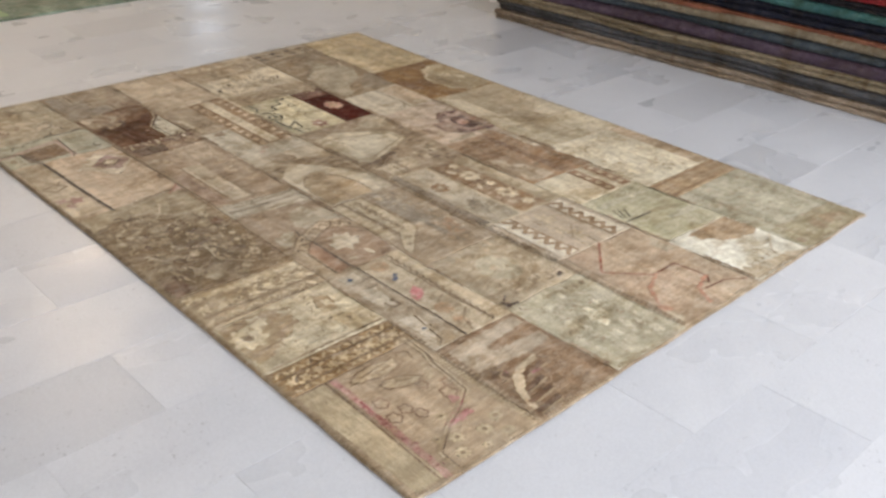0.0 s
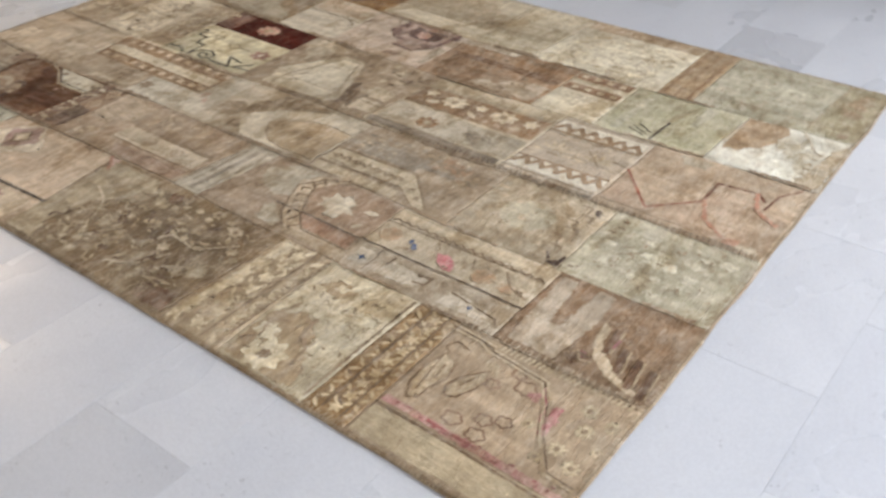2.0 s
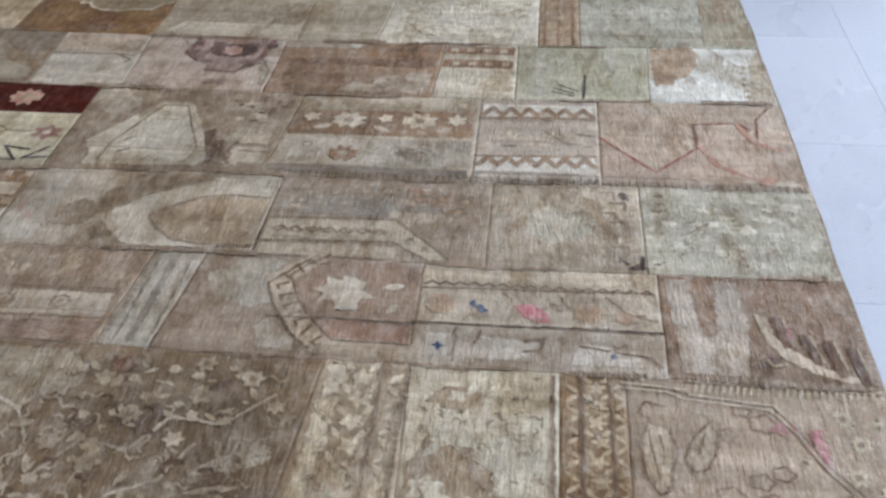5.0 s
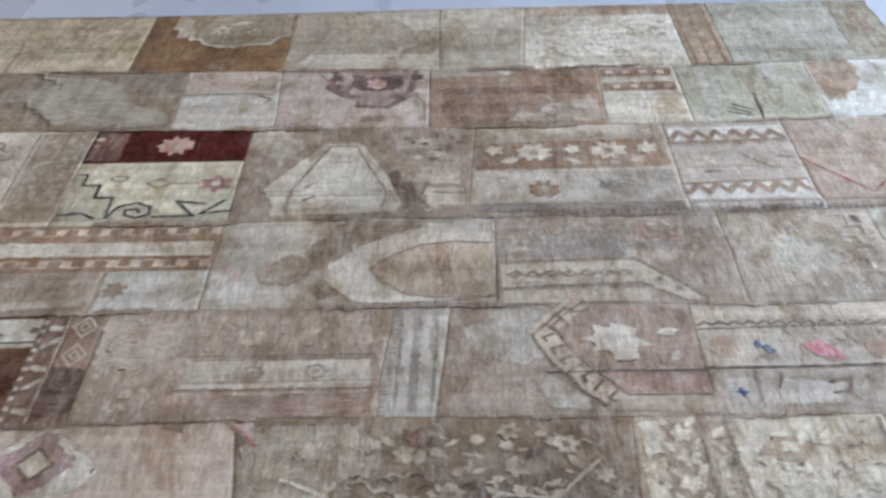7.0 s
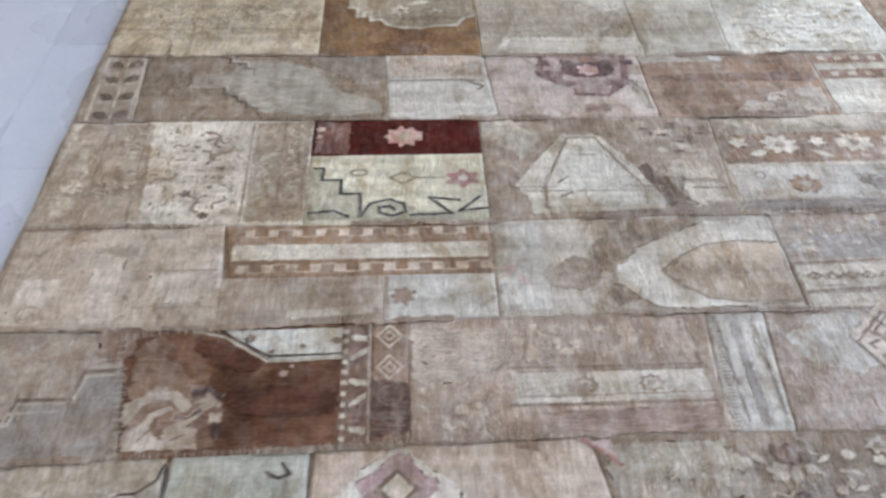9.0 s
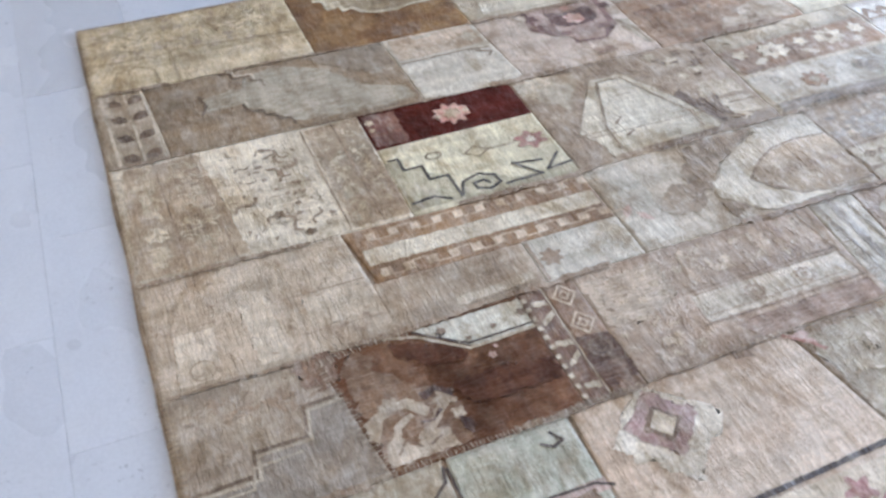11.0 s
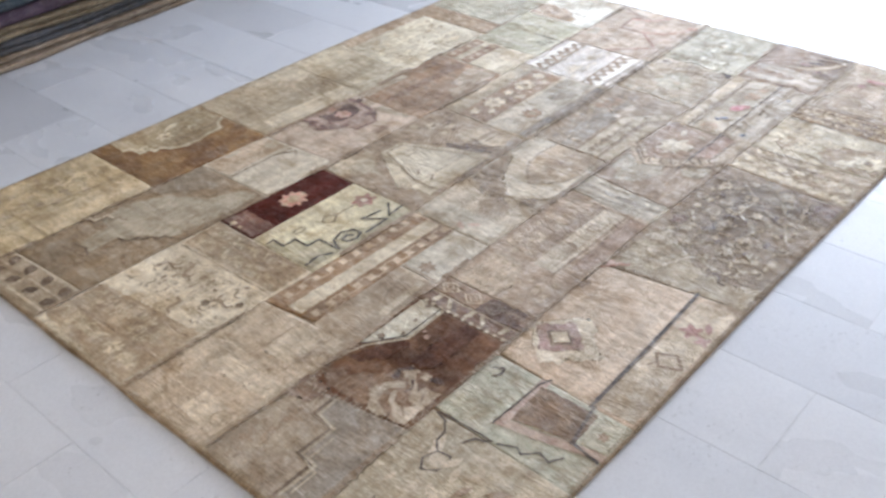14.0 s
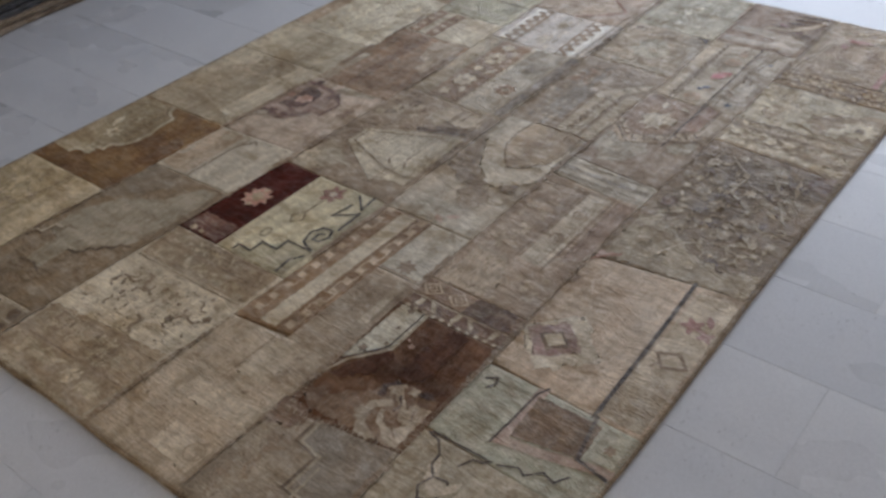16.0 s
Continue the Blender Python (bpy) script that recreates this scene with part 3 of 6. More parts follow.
Inlay(2).leaf(1.78, 0.095, 0.10, 0.018, 0.7).leaf(1.80, 0.045, 0.10, 0.018, 0.2).leaf(1.86, 0.11, 0.07, 0.02, 0.5).lay(p, w_pale, "spray")
Inlay(3).scatter(1.30, 1.85, -0.02, 0.14, 16, 0.030, 15, "tk").scatter(1.40, 1.75, 0.14, 0.3, 9, 0.036, 16, "t").ring(1.845, -0.005, 0.022, 0.014).leaf(1.75, 0.29, 0.05, 0.018, 0.6).lay(p, wool((92, 66, 42), (112, 84, 56), None, 40, 0.5), "figure")

p = patch(0, 1.92, 2.115, wool((176, 152, 114), (188, 166, 126), (136, 108, 72), 24, 0.5), "cream and tan border strip with knotted flower chains", lean0=0.03, lean1=-0.02)
f = Inlay().area(((1.925, -0.03), (1.95, 0.36), (1.985, 0.36), (1.960, -0.03)), 0.008)
for i in range(7):
    y = -0.005 + i * 0.056
    f.rosette(2.018 + 0.006 * (i % 2), y, 0.025, 5, 0.45, 0.9, i).leaf(2.042, y + 0.030, 0.040, 0.014, 0.9).leaf(1.992, y + 0.026, 0.036, 0.013, 2.2)
for i in range(12):
    f.leaf(2.085, -0.02 + i * 0.032, 0.044, 0.014, 0.8 if i % 2 else 2.3)
f.lay(p, wool((206, 190, 152), (188, 168, 126), None, 40, 0.48), "flower_chain", "cream flower chains")
Inlay(2).scatter(1.95, 2.11, -0.03, 0.37, 50, 0.013, 23, "ltt").line(((2.058, -0.03), (2.056, 0.37)), 0.006, 0.002).line(((2.108, -0.03), (2.106, 0.37)), 0.005, 0.002).lay(p, w_soft, "figure")
p = patch(0, 2.115, 2.40, wool((196, 183, 148), (182, 165, 128), (158, 138, 102), 18, 0.50), "cream piece with a faint pale flower", lean0=-0.02)
Inlay(2).rosette(2.226, 0.012, 0.060, 8, 0.30).rosette(2.17, 0.075, 0.036, 6, 0.35).area(((2.28, 0.06), (2.31, 0.26), (2.37, 0.26), (2.35, 0.10)), 0.006).scatter(2.14, 2.39, 0.12, 0.36, 20, 0.034, 31, "bl").lay(p, wool((206, 194, 160), (194, 178, 140), None, 30, 0.52), "flower")
Inlay(3).rosette(2.226, 0.012, 0.018, 6, 0.3).line(((2.135, 0.02), (2.17, 0.05), (2.15, 0.11), (2.19, 0.13)), 0.007, 0.003).line(((2.30, 0.02), (2.29, 0.08), (2.25, 0.11), (2.24, 0.17)), 0.007, 0.003).line(((2.392, -0.03), (2.388, 0.36)), 0.006, 0.003).scatter(2.13, 2.39, -0.02, 0.36, 46, 0.013, 33, "ltt").lay(p, w_soft, "figure")
Inlay().area(((2.14, -0.035), (2.13, 0.12), (2.16, 0.20), (2.21, 0.15), (2.24, 0.11), (2.29, 0.12), (2.31, 0.05), (2.34, 0.02), (2.35, -0.035)), 0.008).area(((2.15, 0.28), (2.19, 0.33), (2.25, 0.30), (2.22, 0.26)), 0.006).lay(p, wool((172, 146, 104), (186, 162, 120), None, 16, 0.5), "figure", "tan ground")
p = patch(0, 2.40, 2.525, wool((146, 114, 68), (170, 140, 92), (98, 70, 40), 22, 0.5), "golden-brown border strip with cream flower chains")
f = Inlay()
for i in range(9):
    y = -0.015 + i * 0.044
    f.rosette(2.470 + 0.005 * (i % 2), y, 0.019, 5, 0.5, 0.9, i * 2).leaf(2.487, y + 0.022, 0.028, 0.011, 0.7).leaf(2.453, y + 0.020, 0.028, 0.011, 2.4)
for i in range(15):
    y = -0.03 + i * 0.026
    f.leaf(2.424, y, 0.034, 0.011, 0.7 if i % 2 else 2.4).leaf(2.511, y + 0.01, 0.026, 0.010, 2.3 if i % 2 else 0.8)
f.lay(p, wool((200, 178, 132), (178, 152, 104), None, 40, 0.48), "flower_chain", "cream flower chains")
Inlay(2).line(((2.445, -0.03), (2.441, 0.37)), 0.006, 0.002).line(((2.498, -0.03), (2.494, 0.37)), 0.005, 0.002).scatter(2.405, 2.52, -0.03, 0.37, 30, 0.012, 45, "lt").lay(p, w_line, "figure")

corner = wool((172, 147, 112), (180, 158, 124), (150, 124, 90), 10, 0.52, "y", 0.5, 0.25, 1.0, 0.3)
p = patch(0, 2.525, 3.0, corner, "tan corner piece with drawn flowers and a rose stripe")
Inlay().block(2.532, 2.995, -0.044, 0.042, 0.002).lay(p, wool((186, 168, 130), (180, 160, 122), (164, 142, 104), 9, 0.5, "x", 0.5, 0.15, 1.0, 0.2), "end_strip", "plain beige end strip")
Inlay(2).line(((2.53, 0.050), (2.78, 0.040), (2.995, 0.030)), 0.006).lay(p, w_line, "dark_line")
Inlay(2).line(((2.545, 0.071), (2.78, 0.062), (2.995, 0.052)), 0.021, 0.003).rosette(2.865, 0.222, 0.02, 5, 0.6, 0.7).rosette(2.80, 0.262, 0.02, 3, 0.4, 0.9).lay(p, w_pink, "rose_stripe", "faded rose stripe")
Inlay(3).line(((2.66, 0.068), (2.78, 0.064)), 0.008).scatter(2.56, 2.98, 0.045, 0.085, 22, 0.01, 44, "k").lay(p, wool((152, 78, 76), (176, 112, 104), None, 40, 0.5), "rose_stripe")
Inlay().area(((2.565, 0.258), (2.548, 0.20), (2.555, 0.14), (2.573, 0.102), (2.590, 0.112), (2.592, 0.15), (2.606, 0.19), (2.598, 0.24)), 0.005).area(((2.672, 0.264), (2.640, 0.222), (2.626, 0.18), (2.637, 0.156), (2.655, 0.162), (2.672, 0.20), (2.684, 0.235)), 0.004).area(((2.62, 0.31), (2.68, 0.30), (2.70, 0.262), (2.66, 0.28)), 0.004).lay(p, wool((190, 170, 134), (178, 155, 118), None, 30, 0.5), "leaf", "pale feathered leaves")
Inlay(2).line(((2.562, 0.262), (2.544, 0.20), (2.551, 0.138), (2.573, 0.098), (2.594, 0.110), (2.596, 0.15), (2.612, 0.19), (2.602, 0.246)), 0.004).line(((2.562, 0.24), (2.566, 0.19), (2.576, 0.13)), 0.003).line(((2.582, 0.23), (2.588, 0.18)), 0.003).line(((2.674, 0.268), (2.636, 0.224), (2.621, 0.18), (2.634, 0.151), (2.660, 0.160), (2.678, 0.20), (2.689, 0.240)), 0.004).line(((2.664, 0.24), (2.646, 0.19)), 0.003).line(((2.60, 0.30), (2.56, 0.31), (2.545, 0.28), (2.565, 0.268)), 0.004).lay(p, wool((124, 98, 70), (142, 116, 86), None, 40, 0.5), "leaf_outline")
f = Inlay()
for cx, cy, r in ((2.692, 0.106, 0.022), (2.759, 0.095, 0.021), (2.701, 0.240, 0.017), (2.770, 0.272, 0.024), (2.749, 0.140, 0.019), (2.787, 0.160, 0.018), (2.735, 0.300, 0.016)):
    f.ring(cx, cy, r, 0.005, 0.85, 5)
f.lay(p, wool((148, 116, 90), (160, 130, 100), None, 40, 0.5), "flower", "small outlined flowers")
f, g = Inlay(), Inlay(2)
for cx, cy, r in ((2.830, 0.188, 0.016), (2.915, 0.162, 0.022), (2.918, 0.294, 0.023), (2.978, 0.279, 0.020), (2.937, 0.237, 0.023), (2.965, 0.134, 0.022), (2.985, 0.200, 0.015), (2.890, 0.118, 0.016)):
    f.rosette(cx, cy, r, 8, 0.45)
    g.rosette(cx, cy, r * 0.36, 6, 0.3)
f.lay(p, wool((206, 188, 148), (188, 166, 126), None, 40, 0.5), "flower", "small pale flowers")
g.lay(p, w_soft, "flower_centre")
Inlay(2).line(((2.862, 0.255), (2.868, 0.182)), 0.018, 0.003).line(((2.806, 0.292), (2.826, 0.262), (2.848, 0.208)), 0.008, 0.002).lay(p, wool((178, 92, 96), (190, 132, 124), None, 30, 0.5), "rose_figure", "rose-pink forked figure")
Inlay(3).line(((2.642, 0.322), (2.790, 0.306), (2.830, 0.25), (2.866, 0.175), (2.928, 0.089), (2.996, 0.084)), 0.006).line(((2.645, 0.334), (2.797, 0.317), (2.838, 0.262)), 0.005).line(((2.516, 0.342), (2.60, 0.338), (2.635, 0.322)), 0.005).line(((2.516, 0.356), (2.64, 0.346)), 0.004).lay(p, wool((194, 174, 136), (180, 158, 120), None, 40, 0.5), "drawn_line")
Inlay(2).line(((2.642, 0.328), (2.793, 0.312), (2.834, 0.256), (2.872, 0.180), (2.934, 0.096), (2.996, 0.092)), 0.003).line(((2.516, 0.349), (2.60, 0.345), (2.64, 0.335)), 0.005).line(((2.640, 0.364), (2.995, 0.356)), 0.005).lay(p, w_line, "drawn_line")
f = Inlay(3)
for i in range(26):
    f.line(((2.656 + i * 0.013, 0.343), (2.660 + i * 0.013, 0.358)), 0.0055)
f.lay(p, wool((204, 186, 146), (188, 166, 124), None, 40, 0.5), "dash_row", "row of pale dashes")

# ---- second row ----
p = patch(1, 0.0, 0.325, wool((160, 142, 112), (148, 130, 104), (124, 102, 76), 9, 0.52), "grey-brown piece with a stepped grey figure", lean1=-0.055)
PIECE["left"] = p
Inlay().area(((0.03, 0.44), (0.136, 0.443), (0.142, 0.492), (0.241, 0.492), (0.252, 0.560), (0.320, 0.564), (0.346, 0.372), (0.03, 0.366)), 0.002).lay(p, wool((158, 146, 128), (146, 132, 112), (122, 106, 86), 12, 0.5), "stepped_figure", "grey stepped field")
Inlay(2).line(((0.02, 0.452), (0.132, 0.454), (0.138, 0.503), (0.237, 0.503), (0.247, 0.570), (0.320, 0.574)), 0.008).lay(p, wool((112, 92, 70), (132, 112, 88), None, 40, 0.5), "dark_line")
Inlay(2).line(((0.03, 0.442), (0.136, 0.442), (0.142, 0.493), (0.241, 0.493), (0.252, 0.558), (0.318, 0.562)), 0.007).line(((0.05, 0.425), (0.12, 0.427), (0.13, 0.47), (0.22, 0.474)), 0.005).lay(p, w_pale, "pale_line")
Inlay(2).scatter(0.25, 0.33, 0.58, 0.68, 12, 0.034, 57, "bl").area(((0.23, 0.682), (0.335, 0.682), (0.33, 0.60), (0.28, 0.62)), 0.010).lay(p, wool((122, 92, 66), (144, 116, 88), None, 16, 0.5), "stain", "brown worn corner")
brown_field = wool((108, 72, 46), (132, 98, 68), (70, 42, 26), 6, 0.52, "x", 0.75, 0.16, 0.3)
p = patch(1, 0.325, 0.738, brown_field, "dark chestnut-brown piece with a cream scrolled figure", lean0=-0.055)
Inlay().area(((0.50, 0.672), (0.738, 0.672), (0.738, 0.592), (0.60, 0.588)), 0.002).lay(p, wool((190, 186, 164), (178, 166, 136), (150, 132, 100), 22, 0.5), "corner_field", "pale greenish corner field")
Inlay(2).line(((0.44, 0.672), (0.505, 0.652), (0.594, 0.585), (0.738, 0.590)), 0.007).lay(p, wool((200, 184, 150), (180, 160, 124), None, 40, 0.5), "cream_line")
Inlay(3).line(((0.50, 0.665), (0.596, 0.598), (0.738, 0.601)), 0.005).rosette(0.552, 0.645, 0.012, 5, 0.4).lay(p, w_ink, "dark_line")
Inlay().area(((0.335, 0.62), (0.372, 0.668), (0.402, 0.64), (0.40, 0.60), (0.44, 0.555), (0.50, 0.51), (0.52, 0.47), (0.515, 0.378), (0.362, 0.374)), 0.010).lay(p, wool((126, 94, 64), (148, 118, 86), (92, 62, 40), 9, 0.5, "x"), "field", "worn tan side")
Inlay(2).area(((0.354, 0.378), (0.358, 0.425), (0.386, 0.440), (0.412, 0.408), (0.446, 0.432), (0.482, 0.420), (0.486, 0.380)), 0.004).line(((0.350, 0.452), (0.362, 0.486), (0.396, 0.508), (0.430, 0.500), (0.452, 0.478)), 0.022, 0.005).line(((0.372, 0.41), (0.398, 0.458), (0.424, 0.472)), 0.014, 0.003).line(((0.432, 0.42), (0.470, 0.452), (0.498, 0.488)), 0.016, 0.003).rosette(0.352, 0.476, 0.018, 4, 0.4).rosette(0.396, 0.512, 0.020, 5, 0.4).rosette(0.500, 0.490, 0.026, 5, 0.45).rosette(0.512, 0.448, 0.016, 4, 0.4).lay(p, wool((194, 176, 146), (176, 156, 124), (150, 126, 96), 24, 0.5), "scroll", "pale scrolled figure")
Inlay(3).line(((0.378, 0.40), (0.400, 0.425), (0.420, 0.402)), 0.005, 0.002).line(((0.44, 0.40), (0.462, 0.41)), 0.005).lay(p, wool((136, 108, 80), (150, 122, 92), None, 40, 0.5), "scroll_line")
Inlay(3).area(((0.456, 0.520), (0.49, 0.528), (0.52, 0.505), (0.516, 0.486), (0.488, 0.512), (0.462, 0.498)), 0.004).line(((0.44, 0.452), (0.462, 0.448), (0.482, 0.464)), 0.006, 0.002).area(((0.51, 0.44), (0.53, 0.42), (0.522, 0.39), (0.506, 0.405))).lay(p, wool((74, 44, 28), (98, 64, 42), None, 40, 0.5), "figure")
Inlay(2).area(((0.52, 0.512), (0.60, 0.525), (0.73, 0.505), (0.736, 0.452), (0.62, 0.448), (0.54, 0.462)), 0.009).area(((0.45, 0.655), (0.52, 0.63), (0.585, 0.585), (0.57, 0.555), (0.49, 0.585), (0.44, 0.62)), 0.008).lay(p, wool((84, 50, 32), (106, 70, 46), (58, 34, 20), 12, 0.5, "x", 0.6, 0.06, 0.3), "stain", "dark brown band of wear")
Inlay(2).rosette(0.628, 0.553, 0.010, 5, 0.4).rosette(0.642, 0.572, 0.006, 4, 0.4).lay(p, w_rose, "figure")
Inlay(4).rosette(0.556, 0.648, 0.011, 5, 0.3).rosette(0.66, 0.622, 0.008, 5, 0.3).rosette(0.60, 0.61, 0.007, 4, 0.3).rosette(0.727, 0.635, 0.011, 5, 0.3).lay(p, w_line, "dot")

p = patch(1, 0.738, 0.795, wool((116, 84, 60), (146, 116, 86), (84, 56, 38), 14, 0.5), "narrow brown band with slanted cream bars")
f = Inlay()
for i in range(5):
    y = 0.405 + i * 0.058
    f.area(((0.756, y), (0.788, y + (0.022 if i % 2 else -0.006)), (0.788, y + (0.038 if i % 2 else 0.010)), (0.756, y + 0.014)))
for i in range(11):
    f.block(0.740, 0.750, 0.384 + i * 0.027, 0.396 + i * 0.027)
f.line(((0.793, 0.38), (0.793, 0.68)), 0.003).lay(p, wool((206, 194, 164), (186, 168, 132), None, 40, 0.5), "cream_bar", each=True)
p = patch(1, 0.795, 0.868, wool((136, 104, 72), (160, 132, 98), (104, 74, 48), 16, 0.5), "narrow tan band with a chain of drawn diamonds")
Inlay().area(((0.797, 0.53), (0.867, 0.52), (0.868, 0.40), (0.797, 0.39)), 0.006).lay(p, wool((98, 68, 46), (122, 90, 62), (72, 46, 30), 14, 0.5, "x"), "stain", "dark brown worn end")
Inlay(2).ring(0.832, 0.488, 0.022, 0.006).ring(0.832, 0.488, 0.010, 0.005).lay(p, w_line, "swirl", "dark brown swirl")
f = Inlay()
for y in (0.645, 0.562):
    f.line((*dia(0.832, y, 0.025, 0.03), (0.807, y)), 0.005).line((*dia(0.832, y, 0.011, 0.013), (0.821, y)), 0.004)
f.lay(p, wool((196, 176, 140), (176, 150, 112), None, 40, 0.5), "diamond_chain", each=True)
beige_b = wool((178, 154, 122), (166, 140, 108), (140, 112, 80), 8, 0.5)
p = patch(1, 0.868, 1.465, beige_b, "beige piece with a pale inset strip", lean1=0.03)
PIECE["beige"] = p
Inlay().area(((1.068, 0.462), (1.448, 0.466), (1.436, 0.540), (1.072, 0.540)), 0.003).lay(p, wool((206, 192, 164), (184, 166, 132), (160, 138, 104), 20, 0.5), "inset_strip")
Inlay(2).line(((1.07, 0.552), (1.44, 0.549)), 0.005).line(((1.08, 0.540), (1.436, 0.538)), 0.004).line(((1.08, 0.478), (1.45, 0.478)), 0.003).line(((1.06, 0.458), (1.45, 0.456)), 0.006).ring(1.205, 0.503, 0.020, 0.005, 0.9, 8).ring(1.333, 0.503, 0.020, 0.005, 0.9, 8).rosette(1.205, 0.503, 0.008, 5, 0.3).rosette(1.333, 0.503, 0.008, 5, 0.3).lay(p, w_soft, "drawn_line")
Inlay(2).line(((1.445, 0.677), (1.456, 0.395)), 0.016, 0.004).area(((1.30, 0.675), (1.33, 0.675), (1.32, 0.57), (1.295, 0.58)), 0.006).area(((1.11, 0.67), (1.13, 0.67), (1.125, 0.56), (1.10, 0.57)), 0.006).lay(p, w_tan, "worn_streak", "brown worn streaks")
Inlay().area(((1.116, 0.440), (1.448, 0.446), (1.448, 0.390), (1.148, 0.386)), 0.004).lay(p, wool((150, 120, 92), (164, 136, 108), (122, 94, 68), 12, 0.5, "x"), "field", "brown lower strip")
Inlay().area(((0.875, 0.66), (1.06, 0.664), (1.055, 0.56), (0.96, 0.52), (0.875, 0.53)), 0.008).lay(p, wool((190, 170, 140), (178, 156, 124), None, 9, 0.5, "x"), "field", "paler worn field")
p = patch(1, 1.465, 1.585, wool((200, 190, 166), (184, 170, 142), (158, 140, 112), 16, 0.5), "pale piece with upright grey bars", lean0=0.03, lean1=0.03)
Inlay().line(((1.525, 0.40), (1.535, 0.68)), 0.018, 0.004).line(((1.492, 0.40), (1.50, 0.67)), 0.005, 0.002).line(((1.565, 0.42), (1.575, 0.68)), 0.005, 0.002).lay(p, w_grey, "upright_bar")
hexa = wool((162, 138, 108), (178, 156, 126), (132, 106, 78), 14, 0.5)
p = patch(1, 1.585, 2.10, hexa, "taupe piece with a hooked octagon border and pale cross", lean0=0.03)
Inlay().area(((1.625, 0.62), (1.665, 0.635), (1.70, 0.676), (1.80, 0.682), (1.765, 0.61), (1.795, 0.54), (1.745, 0.510), (1.70, 0.535), (1.655, 0.545)), 0.005).area(((1.77, 0.45), (1.80, 0.47), (1.86, 0.43), (1.87, 0.392), (1.79, 0.392)), 0.005).lay(p, wool((194, 184, 160), (178, 162, 132), None, 20, 0.5), "corner_field", "pale corner field")
hook_path = ((1.862, 0.684), (1.790, 0.610), (1.818, 0.540), (1.870, 0.458), (1.918, 0.412), (2.098, 0.402))
Inlay(2).line(hook_path, 0.046, 0.002).lay(p, wool((190, 170, 136), (176, 152, 116), None, 30, 0.5), "hooked_border", "pale hooked border")
Inlay(3).line([(x - 0.022, y - 0.014) for x, y in hook_path[:5]], 0.005).line([(x + 0.022, y + 0.014) for x, y in hook_path[:5]] + [(2.098, 0.424)], 0.005).lay(p, w_line, "border_line")
f = Inlay(3)
for (xa, ya), (xb, yb) in zip(hook_path[:4], hook_path[1:5]):
    n = max(1, int(math.hypot(xb - xa, yb - ya) / 0.032))
    d = math.hypot(xb - xa, yb - ya)
    ux, uy = (xb - xa) / d, (yb - ya) / d
    for i in range(n):
        x, y = xa + (xb - xa) * (i + 0.5) / n, ya + (yb - ya) * (i + 0.5) / n
        f.line(((x - uy * 0.016, y + ux * 0.016), (x + uy * 0.008, y - ux * 0.008), (x + uy * 0.008 + ux * 0.013, y - ux * 0.008 + uy * 0.013)), 0.007, 0.001)
f.lay(p, w_line, "hook", "brown hooks", each=True)
Inlay(2).area(((1.872, 0.470), (1.882, 0.487), (2.097, 0.478), (2.097, 0.432), (1.905, 0.436)), 0.002).lay(p, wool((156, 118, 86), (172, 140, 108), (124, 88, 60), 20, 0.5), "inset_strip", "reddish-brown inset strip")
# the crease's shadow, painted as a dark line
Inlay(3).line(((1.79, 0.484), (1.95, 0.487), (2.10, 0.484)), 0.006).lay(p, w_ink, "crease_shade")
Inlay(1).area(((1.862, 0.655), (1.822, 0.612), (1.846, 0.548), (1.888, 0.500), (2.095, 0.494), (2.095, 0.672), (1.93, 0.678)), 0.004).lay(p, wool((152, 122, 90), (166, 138, 106), (120, 92, 64), 16, 0.5), "field", "brown octagon field")
Inlay(3).area(((1.862, 0.585), (1.895, 0.592), (1.895, 0.625), (1.925, 0.612), (1.94, 0.64), (1.958, 0.606), (1.985, 0.612), (1.975, 0.585), (2.01, 0.562), (1.975, 0.556), (1.975, 0.52), (1.948, 0.545), (1.93, 0.515), (1.92, 0.55), (1.885, 0.545), (1.9, 0.57)), 0.003).leaf(2.045, 0.60, 0.05, 0.022, 0.2).leaf(2.05, 0.53, 0.04, 0.02, 1.0).lay(p, wool((192, 180, 152), (174, 156, 124), None, 30, 0.48), "cross_flower", "pale cross-shaped flower")
fold = 0.490
p = patch(1, 2.10, 2.61, wool((192, 176, 144), (176, 156, 122), (150, 126, 92), 16, 0.5), "cream strip with rose and blue motifs", y0=fold)
Inlay().area(((2.105, 0.622), (2.60, 0.634), (2.605, 0.672), (2.105, 0.668)), 0.002).lay(p, wool((194, 176, 140), (182, 160, 124), None, 30, 0.5), "saw_edge", "straw-coloured saw-toothed edge")
Inlay(2).waves(2.11, 2.60, 0.622, 0.005, 0.030, 0.005).line(((2.105, 0.606), (2.60, 0.618)), 0.004).lay(p, w_line, "saw_line")
# same crease carried on: its shadow is dark wool colour
Inlay(3).line(((2.10, 0.494), (2.29, 0.493), (2.45, 0.496), (2.608, 0.494)), 0.007, 0.002).lay(p, wool((84, 64, 50), (108, 88, 70), None, 40, 0.5), "crease_shade", "shade of the crease, laid in as a dark line")
Inlay(2).area(((2.305, 0.562), (2.345, 0.568), (2.372, 0.545), (2.382, 0.512), (2.352, 0.512), (2.325, 0.53)), 0.002).lay(p, wool((196, 104, 108), (200, 136, 130), (166, 80, 86), 30, 0.5), "rose_figure", "rose-pink motif")
